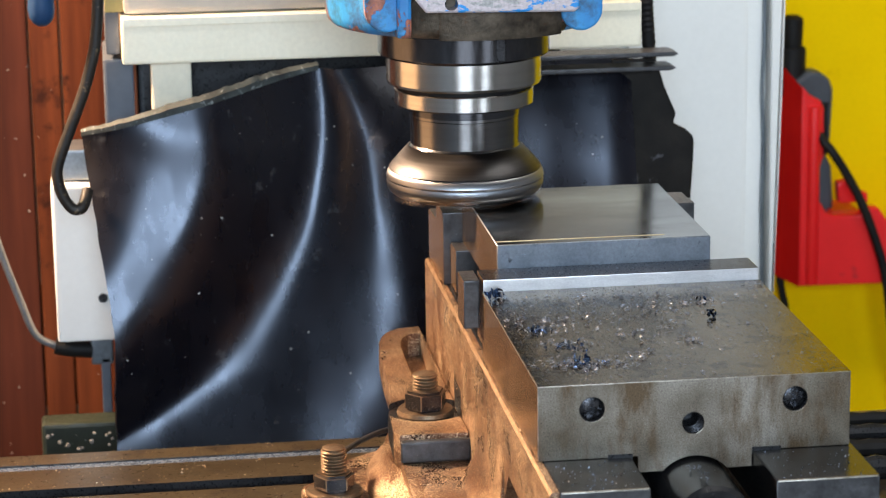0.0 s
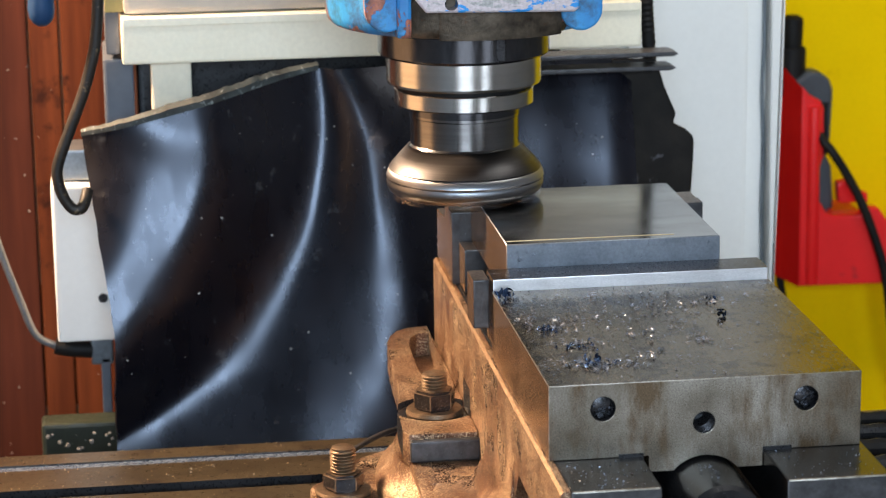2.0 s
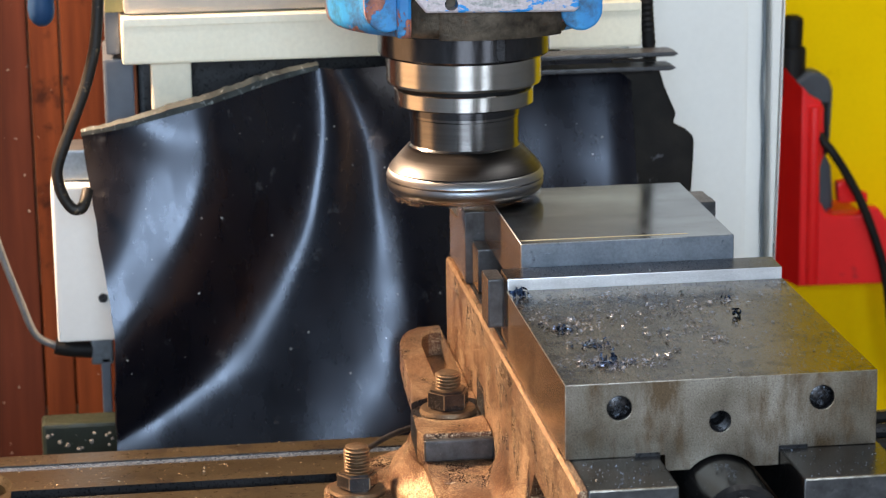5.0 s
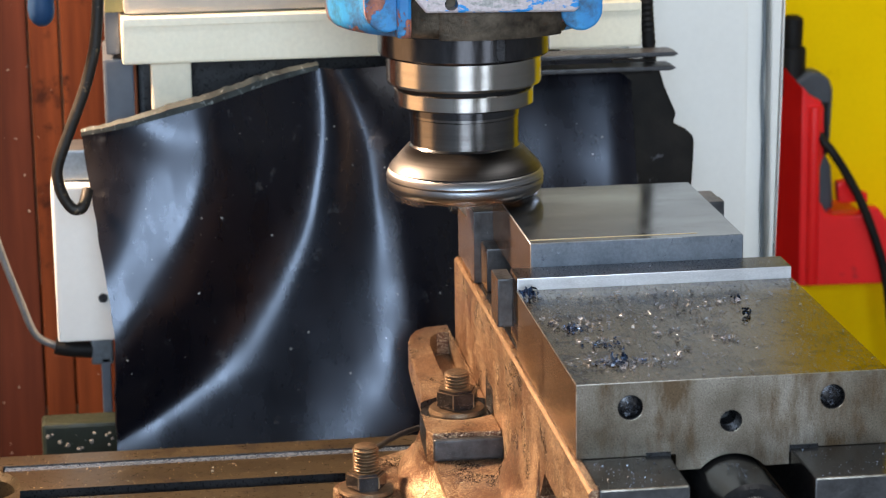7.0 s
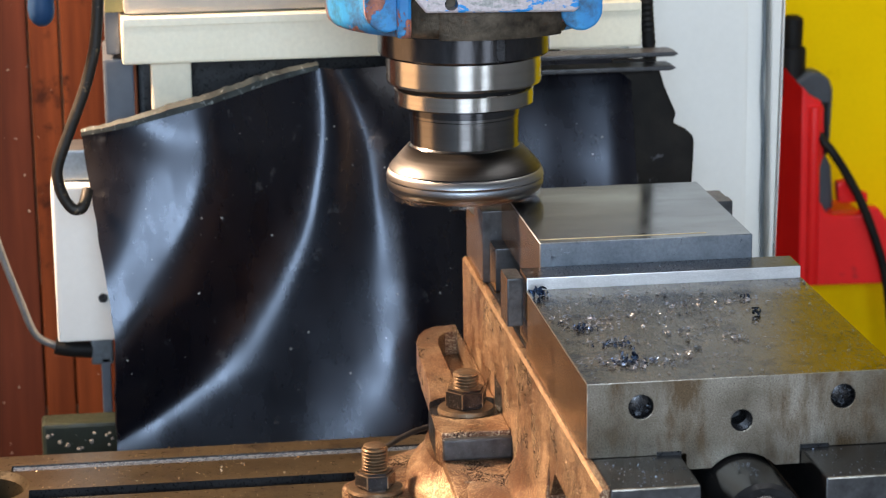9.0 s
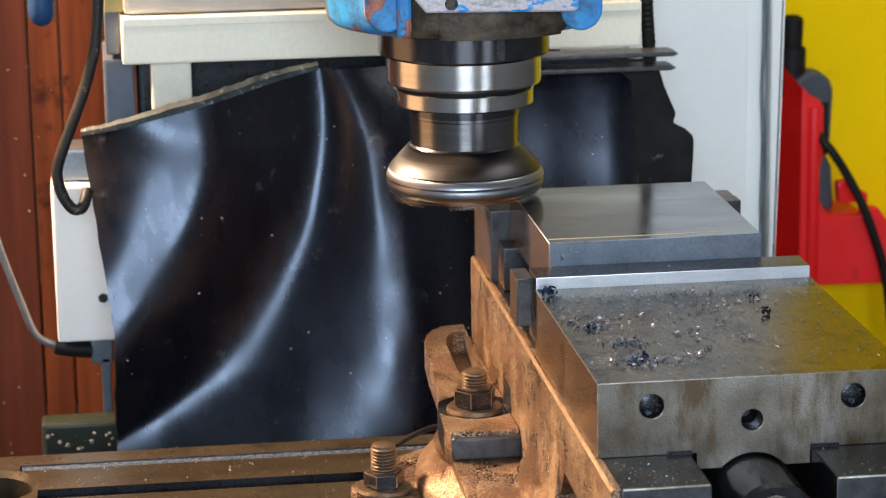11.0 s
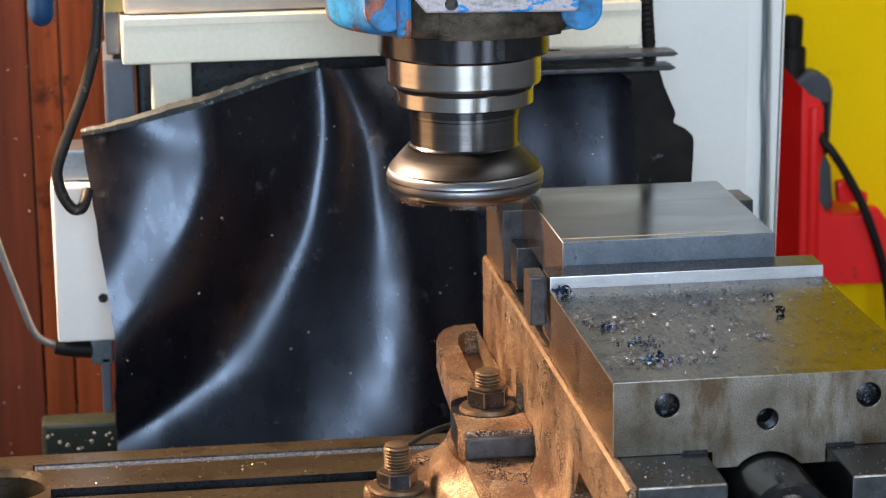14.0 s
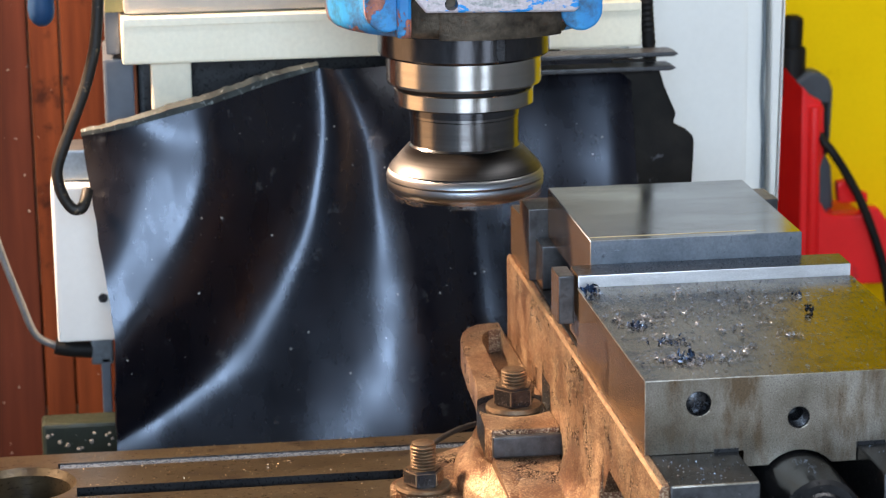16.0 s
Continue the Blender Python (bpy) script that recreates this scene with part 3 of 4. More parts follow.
# where the three folds run: heights, and the place across at each height
FOLD_Z = (-0.26, -0.176, -0.159, -0.136, -0.106, -0.065, -0.027, 0.0026, 0.0325, 0.0586, 0.07)
VALLEY_X = (-0.340, -0.191, -0.159, -0.1246, -0.0975, -0.0733, -0.060, -0.053, -0.0504, -0.0516, -0.052)
CREST_Z = (-0.26, -0.174, -0.127, -0.081, -0.035, 0.0033, 0.0335, 0.0562, 0.07)
CREST_X = (-0.010, -0.0086, -0.007, -0.010, -0.0147, -0.0196, -0.0282, -0.0405, -0.046)
LEFT_Z = (-0.26, -0.16, -0.0877, -0.071, -0.045, -0.012, 0.010, 0.0345, 0.07)
LEFT_X = (-0.37, -0.27, -0.1986, -0.187, -0.1686, -0.1497, -0.1434, -0.1516, -0.158)

FOLD_TOP = [(-0.2067, 0.0115), (-0.177, 0.0235), (-0.1477, 0.0215), (-0.1143, 0.0283), (-0.0844, 0.0413)]


def glide(v, places, values):
    """A smooth curve through a few values."""
    n = len(places)
    k = max(0, min(n - 2, int(np.searchsorted(places, v)) - 1))

    def slope(i):
        a, b = max(0, i - 1), min(n - 1, i + 1)
        return (values[b] - values[a]) / (places[b] - places[a])
    w = places[k + 1] - places[k]
    t = min(1.0, max(0.0, (v - places[k]) / w))
    return ((2 * t ** 3 - 3 * t * t + 1) * values[k] + (t ** 3 - 2 * t * t + t) * w * slope(k)
            + (3 * t * t - 2 * t ** 3) * values[k + 1] + (t ** 3 - t * t) * w * slope(k + 1))


def swing(a, b, s):
    s = min(1.0, max(0.0, s))
    return a + (b - a) * 0.5 * (1 - math.cos(math.pi * s))


def sheet_depth(x, z):
    """How far the sheet stands out towards the front: two crests with a valley between them, leaning forward towards its foot."""
    left, valley, crest = glide(z, LEFT_Z, LEFT_X), glide(z, FOLD_Z, VALLEY_X), glide(z, CREST_Z, CREST_X)
    high_l, high_r = 0.033 * math.tanh(22 * (valley - left)), 0.024 * math.tanh(25 * (crest - valley)) 
    if x < left:
        d = swing(high_l, high_l - 0.03, min(1.0, (left - x) / 0.10) ** 1.3)
    elif x < valley:
        d = swing(high_l, 0.0, max(0.0, (x - left) / (valley - left) - 0.12) / 0.88)
    elif x < crest:
        d = swing(0.0, high_r, 1 - (1 - (x - valley) / (crest - valley)) ** 1.05)
    else:
        d = swing(high_r, high_r - 0.017, min(1.0, (x - crest) / 0.062) ** 1.25) + 0.04 * max(0.0, x - 0.045) - 0.03 * max(0.0, min(1.0, (x - 0.138) / 0.05)) ** 2
    s = 0.065 - z
    d += 0.19 * s + 0.23 * s * s
    h, at = ridge(x, z, FOLD_TOP, 0.018)
    d += 0.0012 * h * math.sin(math.pi * at) ** 0.5 if 0 < at < 1 else 0.0
    d += 0.0025 * noise.noise(Vector((x * 11, z * 8, 0.3))) + 0.0012 * noise.noise(Vector((x * 30, z * 24, 4.3)))
    return d


def sheet_left(z):
    t = (0.03 - z) / 0.23
    return -0.209 + 0.016 * min(1.0, t / 0.55) - 0.004 * max(0.0, t - 0.55) + 0.0012 * noise.noise(Vector((z * 60, 2, 0)))


def sheet_top(x):
    if x < -0.054:
        t = (x + 0.209) / 0.155
        return 0.0225 + 0.0335 * t + 0.0015 * math.sin(math.pi * t)
    return 0.056 - 0.002 * (x + 0.054) / 0.23


def build_sheet():
    t = thing("rubber_way_cover", (-0.03, 0.52, -0.2), "black glossy rubber sheet hanging in soft folds behind the table", "rubber sheet")
    bm = bmesh.new()
    NU, NV, BOTTOM = 150, 110, -0.26
    rows = []
    for j in range(NV + 1):
        row = []
        for i in range(NU + 1):
            f = j / NV
            s = i / NU
            z = BOTTOM * f + 0.03 * (1 - f)
            x0 = sheet_left(z)
            x = x0 + s * (0.159 - x0)
            z = sheet_top(x) * (1 - f) + BOTTOM * f
            row.append(bm.verts.new((x, 0.556 - sheet_depth(x, z), z)))
        rows.append(row)
    for p, q in zip(rows, rows[1:]):
        for i in range(NU):
            bm.faces.new((p[i], p[i + 1], q[i + 1], q[i]))
    bmesh.ops.recalc_face_normals(bm, faces=bm.faces)
    if sum(f.normal.y for f in bm.faces) > 0:
        bmesh.ops.reverse_faces(bm, faces=bm.faces)
    edge = [v.co.copy() for v in rows[0]]
    bmesh.ops.solidify(bm, geom=bm.faces[:], thickness=0.002)
    part("sheet", bm, M["rubber"], t)
    hem = bmesh.new()
    bands = []
    for n, c in enumerate(edge):
        if c.x > -0.050:
            break
        w = 0.0064 * min(1.0, 0.45 + (c.x + 0.209) * 9) * (1 - max(0.0, (c.x + 0.09) / 0.07) * 0.7)
        w *= 1 + 0.18 * noise.noise(Vector((c.x * 160, 0, 0))) + 0.2 * noise.noise(Vector((c.x * 500, 3, 0)))
        bands.append([hem.verts.new(c + Vector((0, dy, dz))) for dy, dz in ((-0.0012, -0.0012), (-0.0016, 0.5 * w), (0.002, w), (0.005, 0.3 * w), (0.004, -0.0015))])
    for p, q in zip(bands, bands[1:]):
        for s in range(5):
            hem.faces.new((p[s], p[(s + 1) % 5], q[(s + 1) % 5], q[s]))
    hem.faces.new(bands[0])
    hem.faces.new(bands[-1])
    part("top_hem", hem, M["rubber_edge"], t, "dusty grey folded top edge")
    flap = [(0.146, 0.054), (0.1765, 0.0535), (0.1786, 0.0465), (0.1821, 0.0351), (0.1861, 0.0254), (0.1904, 0.0155), (0.1885, 0.009), (0.1971, 0.0044), (0.2025, -0.0008), (0.2030, -0.006), (0.2026, -0.0181), (0.2011, -0.0424), (0.196, -0.12), (0.146, -0.12)]
    part("side_flap", prism(flap, "y", 0.557, 0.563, 0.0018), M["dusty_rubber"], t, "dusty torn side flap")


def build_left_clutter():
    t = thing("switch_box", (-0.213, 0.63, -0.137), "white painted steel switch box", "switch box")
    bx = [(-0.2315, -0.026), (-0.185, -0.028), (-0.185, -0.1365), (-0.2315, -0.1363)]
    part("body", prism(bx, "y", 0.60, 0.66, 0.002), M["white_paint"], t)
    part("screw", lathe([(0, 0), (0.003, 0), (0.0035, 0.002), (0, 0.002)], (-0.1995, 0.5985, -0.106), 16, "y"), M["dark_iron"], t)
    part("gland", box(-0.2095, -0.194, 0.615, 0.64, -0.158, -0.137, 0.002), M["zinc"], t, "grey metal cable gland")
    solid("mounting_bracket", box(-0.2245, -0.180, 0.612, 0.65, -0.0258, -0.0045, 0.002), M["zinc"], (-0.19, 0.65, -0.02), "dull grey zinc mounting bracket above the switch box", "bracket")
    p = thing("conduit_pipe", (-0.25, 0.62, -0.14), "bent grey metal conduit pipe leading to the switch box", "conduit")
    part("pipe", tube([(-0.275, 0.62, -0.045), (-0.2677, 0.62, -0.075), (-0.2565, 0.62, -0.11), (-0.247, 0.62, -0.135), (-0.233, 0.62, -0.1445)], 0.0026), M["zinc"], p)
    part("connector", tube([(-0.234, 0.62, -0.144), (-0.222, 0.62, -0.1465), (-0.2085, 0.62, -0.148)], 0.0058, 12), M["black_plastic"], p, "black connector")
    solid("support_post", box(-0.203, -0.1965, 0.615, 0.63, -0.34, -0.153, 0.001), M["steel_blue"], (-0.2, 0.62, -0.34), "narrow dark steel post", "post")
    solid("oily_bracket", box(-0.2455, -0.19, 0.585, 0.61, -0.32, -0.190, 0.003), M["green_black"], (-0.22, 0.6, -0.32), "dark green oily iron bracket with specks", "bracket")
    c = [(-0.1945, 0.5, 0.150), (-0.1942, 0.5, 0.121), (-0.1946, 0.5, 0.107), (-0.1967, 0.5, 0.089), (-0.1989, 0.5, 0.078), (-0.2052, 0.5, 0.057), (-0.2142, 0.5, 0.0346), (-0.2225, 0.5, 0.0137), (-0.2248, 0.5, 0.0028),
         (-0.2222, 0.5, -0.0102), (-0.2165, 0.5, -0.0192), (-0.2115, 0.5, -0.0202), (-0.2085, 0.502, -0.0170), (-0.2060, 0.51, -0.0105)]
    solid("black_hose", tube(c, 0.0037, 12, 6), M["hose"], (-0.19, 0.5, 0.1), "worn black rubber hose hanging in a loop", "hose")
    h = lathe([(0, -0.0185), (0.003, -0.018), (0.0057, -0.0162), (0.0077, -0.0128), (0.0085, -0.008), (0.008, 0.0), (0.007, 0.012), (0.007, 0.06), (0, 0.06)], (-0.2295, 0.5, 0.117), 24)
    solid("blue_handle", h, M["blue_plastic"], (-0.2295, 0.5, 0.117), "rounded deep blue plastic lever handle", "handle")


def build_dust():
    """Small pale specks of dust and swarf on the sheet and on the wooden boards."""
    rng = random.Random(21)
    bm = bmesh.new()

    def speck(p, s):
        vs = [bm.verts.new(p + Vector((math.cos(a) * s * rng.uniform(0.7, 1.2), 0, math.sin(a) * s * rng.uniform(0.7, 1.2)))) for a in (0.2, 1.3, 2.5, 3.6, 4.7, 5.6)]
        top = bm.verts.new(p + Vector((0, -0.5 * s, 0)))
        for k in range(6):
            bm.faces.new((vs[k], vs[(k + 1) % 6], top))
    for k in range(150):
        x = rng.uniform(-0.19, 0.15)
        z = rng.uniform(-0.17, sheet_top(x) - 0.008)
        if x > sheet_left(z) + 0.006:
            speck(Vector((x, 0.556 - sheet_depth(x, z) - 0.0003, z)), rng.choice((0.00012, 0.0002, 0.0002, 0.0003, 0.0004, 0.0008)))
    solid("dust_specks", bm, M["dust"], (0, 0.53, 0), "pale dust specks stuck to the rubber sheet", "dust", kind="stuff")
    bm = bmesh.new()
    for k in range(34):
        speck(Vector((rng.uniform(-0.30, -0.20), 0.9485, rng.uniform(-0.33, 0.05))), rng.choice((0.0002, 0.0003, 0.0005, 0.0008)))
    solid("dust_specks", bm, M["dust"], (-0.25, 0.9485, -0.1), "pale specks on the wooden boards", "dust", kind="stuff")
    bm = bmesh.new()
    for k in range(40):
        speck(Vector((rng.uniform(-0.244, -0.192), 0.5845, rng.uniform(-0.24, -0.192))), rng.choice((0.0004, 0.0007, 0.0012, 0.0018)))
    solid("dust_specks", bm, M["dust"], (-0.22, 0.5845, -0.21), "pale specks on the oily bracket", "dust", kind="stuff")

# ---- the milling head ----
SX, SY = 0.0125, 0.3228


def build_head():
    t = thing("milling_head", (SX, SY, 0.25), "milling head casting in chipped blue paint over red primer", "milling head")
    body = lathe([(0, 0.1222), (0.0700, 0.1222), (0.0752, 0.1232), (0.0776, 0.1255), (0.0785, 0.129), (0.0785, 0.15), (0.0785, 0.24), (0, 0.24)], (SX, SY, 0), 120)
    for f in body.faces:
        c = f.calc_center_median()
        f.material_index = 1 if c.y < SY and -0.040 < c.x - SX < 0.0475 and c.z > 0.1223 else 0
    part("casting", body, [M["chipped"], M["head_iron"]], t)
    for x, low, front in ((-0.0398, 0.1280, 0.0745), (0.0692, 0.1240, 0.0655)):
        lobe = prism([(x - 0.0118, 0.235)] + arc(x, low + 0.0118, 0.0118, 180, 360, 16) + [(x + 0.0118, 0.235)], "y", SY - front, SY - 0.03, 0.0012)
        part("lobe", lobe, M["lobe_paint"], t, "rounded blue painted lobe")
    boss = arc(0, 0, 0.0803, 252.5, 304.5, 18) + arc(0, 0, 0.070, 304.5, 252.5, 18)
    part("clamp_boss", prism([(SX + p, SY + q) for p, q in boss], "z", 0.1226, 0.235, 0.001), M["head_iron"], t, "greasy bare iron boss")
    part("side_rib", box(SX - 0.0470, SX - 0.0387, SY - 0.0765, SY - 0.050, 0.1246, 0.235, 0.002), M["chipped"], t)
    pl = [(SX - 0.0385, 0.1475), (SX - 0.0325, 0.1400), (SX + 0.0485, 0.1382), (SX + 0.0515, 0.1405), (SX + 0.0515, 0.2), (SX - 0.0385, 0.2)]
    plate = prism(pl, "y", SY - 0.0885, SY - 0.0740, 0.0012)
    plate = cut(plate, lathe([(0, -0.02), (0.0036, -0.02), (0.0036, 0.005), (0, 0.005)], (SX - 0.0187, SY - 0.081, 0.1445), 20, "y"))
    part("cover_plate", plate, M["plate"], t, "scraped grey plate with blue paint remnants")
    part("bolt_hole", lathe([(0, -0.0005), (0.0036, -0.0005), (0.0036, 0.0), (0, 0.0)], (SX - 0.0187, SY - 0.0772, 0.1445), 20, "y"), M["dark_iron"], t)
    part("overarm", box(SX - 0.065, SX + 0.065, SY - 0.06, 0.69, 0.2405, 0.36, 0.006), M["chipped"], t)
    part("spindle_nose", lathe([(0, 0.1213), (0.0485, 0.1213), (0.0493, 0.1205), (0.0493, 0.1048), (0.0484, 0.1037), (0, 0.1037)], (SX, SY, 0), 96), M["spindle_nose"], t, "dark oiled steel nose ring")
    part("drive_key", box(SX + 0.0118, SX + 0.0172, SY - 0.0482, SY - 0.043, 0.1047, 0.1198, 0.0008), M["black_oxide"], t, "dark drive key in the nose ring")
    part("skirt_ring", lathe([(0.050, 0.1214), (0.058, 0.1214), (0.058, 0.1195), (0.050, 0.1185)], (SX, SY, 0), 72), M["dark_iron"], t)


def build_spindle():
    """Spindle nose, arbor and face mill turn together about the spindle's axis."""
    t = thing("spindle_with_face_mill", (SX, SY, 0.0197), "turning steel spindle with arbor and face mill cutter", "spindle")
    at = (SX, SY, 0)
    part("arbor_flange", lathe([(0, 0.1034), (0.0438, 0.1034), (0.0447, 0.1026), (0.0447, 0.1020), (0.0447, 0.0887), (0.0447, 0.0882), (0.0443, 0.0869), (0, 0.0869)], at, 96), M["turned"], t, "bright turned flange")
    # black matt ring stands in for the shade in the gap
    part("groove", lathe([(0, 0.0868), (0.0385, 0.0868), (0.0385, 0.0838), (0, 0.0838)], at, 72), M["black_plastic"], t, "groove with its shade painted black")
    part("arbor_collar", lathe([(0, 0.0838), (0.0396, 0.0838), (0.0402, 0.0832), (0.0402, 0.0752), (0.0394, 0.0744), (0, 0.0744)], at, 96), M["turned"], t)
    part("neck", lathe([(0, 0.0690), (0.0318, 0.0690), (0.0318, 0.0675), (0.0313, 0.0670), (0.0313, 0.0512), (0.0322, 0.0499), (0, 0.0499)], at, 96), M["neck_steel"], t)
    part("arbor_ring", lathe([(0, 0.0743), (0.0320, 0.0743), (0.0320, 0.0691), (0, 0.0691)], at, 96), M["spindle_nose"], t, "dark arbor ring")
    cone = [(0, 0.0499), (0.0322, 0.0499), (0.0335, 0.0492), (0.0425, 0.0392), (0.0442, 0.0368), (0.0437, 0.0362), (0, 0.0362)]
    part("cutter_body", lathe(cone, at, 96), M["worn_steel"], t, "dark worn steel face mill body")
    rim = [(0, 0.0361), (0.0437, 0.0361), (0.0452, 0.0345), (0.0458, 0.0318), (0.0450, 0.0305), (0.0456, 0.029), (0.0452, 0.0262), (0.0440, 0.0238), (0.0420, 0.0222), (0.0395, 0.0212), (0.033, 0.0210), (0.033, 0.029), (0, 0.029)]
    part("cutter_rim", lathe(rim, at, 96), M["cutter_rim"], t, "bright worn rim of the face mill")
    for k in range(6):
        a = 2 * math.pi * k / 6
        ins = box(-0.0012, 0.0022, -0.0075, 0.0045, 0.0198, 0.0312, 0.0006, 1)
        bmesh.ops.rotate(ins, verts=ins.verts, cent=(0, 0, 0.025), matrix=Matrix.Rotation(radians(7), 3, "Y"))
        bmesh.ops.translate(ins, verts=ins.verts, vec=(0, -0.0372, 0))
        bmesh.ops.rotate(ins, verts=ins.verts, cent=(0, 0, 0), matrix=Matrix.Rotation(a, 3, "Z"))
        bmesh.ops.translate(ins, verts=ins.verts, vec=(SX, SY, 0))
        part("insert", ins, M["bright_steel"], t, "carbide cutting insert")
    return t


# ---- the table and what rides on it ----
RIDERS = []
TABLE_Z = -0.145


def build_table():
    t = thing("machine_table", (0.0, 0.2, TABLE_Z - 0.06), "brown oily cast-iron milling table with T-slots", "machine table")
    top = box(-0.37, 0.35, 0.03, 0.3835, TABLE_Z - 0.06, TABLE_Z, 0.0015)
    knives = []
    for y, w, start in ((0.3585, 0.0052, -0.281), (0.3095, 0.0080, -0.270), (0.26, 0.0080, -0.28), (0.21, 0.0080, -0.28), (0.16, 0.0080, -0.28), (0.11, 0.0080, -0.28)):
        knives.append(box(start, 0.80, y - w, y + w, TABLE_Z - 0.022, TABLE_Z + 0.01))
        if w > 0.006:
            knives.append(box(start, 0.80, y - 0.014, y + 0.014, TABLE_Z - 0.034, TABLE_Z - 0.02))
    knives.append(lathe([(0, -0.024), (0.0275, -0.024), (0.0275, -0.004), (0.031, 0.0), (0.034, 0.01), (0, 0.01)], (-0.301, 0.329, TABLE_Z), 48))
    knives.append(box(-0.34, -0.305, 0.05, 0.33, TABLE_Z - 0.02, TABLE_Z + 0.01))
    top = cut(top, *knives)
    # the shade inside the T-slots is put into a dark wall colour
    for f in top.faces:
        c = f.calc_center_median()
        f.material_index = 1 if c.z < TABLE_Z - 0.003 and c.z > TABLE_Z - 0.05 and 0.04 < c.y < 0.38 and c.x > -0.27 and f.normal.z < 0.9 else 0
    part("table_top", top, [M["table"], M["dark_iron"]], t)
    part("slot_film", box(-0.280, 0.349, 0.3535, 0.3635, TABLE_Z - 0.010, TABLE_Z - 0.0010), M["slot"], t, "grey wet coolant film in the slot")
    # dark floors stand in for the shade deep in slot and pocket
    part("slot_floor", box(-0.269, 0.349, 0.2956, 0.3234, TABLE_Z - 0.0338, TABLE_Z - 0.026), M["dark_iron"], t, "slot floor with shade painted dark")
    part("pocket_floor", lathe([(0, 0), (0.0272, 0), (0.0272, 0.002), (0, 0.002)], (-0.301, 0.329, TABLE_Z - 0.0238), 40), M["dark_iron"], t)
    part("apron", box(-0.37, 0.35, 0.05, 0.365, TABLE_Z - 0.13, TABLE_Z - 0.0605, 0.004), M["dark_iron"], t)
    RIDERS.append(t)
    k = thing("machine_knee", (0.0, 0.3, -1.05), "dark cast-iron knee carrying the table", "machine knee")
    part("saddle", box(-0.2, 0.28, 0.06, 0.36, -0.40, TABLE_Z - 0.131, 0.006), M["dark_iron"], k)
    part("knee", box(-0.14, 0.22, 0.02, 0.56, -1.05, -0.401, 0.01), M["steel_blue"], k)


def build_table_hoses():
    """Black oily hoses lying on the table beside the vise."""
    for n, (x, y, r) in enumerate(((0.186, 0.345, 0.0045), (0.176, 0.318, 0.005), (0.182, 0.286, 0.0055), (0.188, 0.252, 0.006))):
        z = TABLE_Z + r * 1.15
        c = tube([(x, y, z), (x + 0.02, y - 0.004, z), (x + 0.05, y + 0.004, z), (x + 0.14, y, z)], r, 10, 12, 0.16)
        RIDERS.append(solid("corrugated_hose", c, M["dark_iron" if n % 2 else "black_plastic"], (x, y, TABLE_Z), "black oily corrugated hose lying on the table", "hose", "hoses beside the vise"))


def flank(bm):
    """Second material, with warm light painted in, for faces that look left."""
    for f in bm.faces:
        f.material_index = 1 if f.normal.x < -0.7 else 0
    return bm


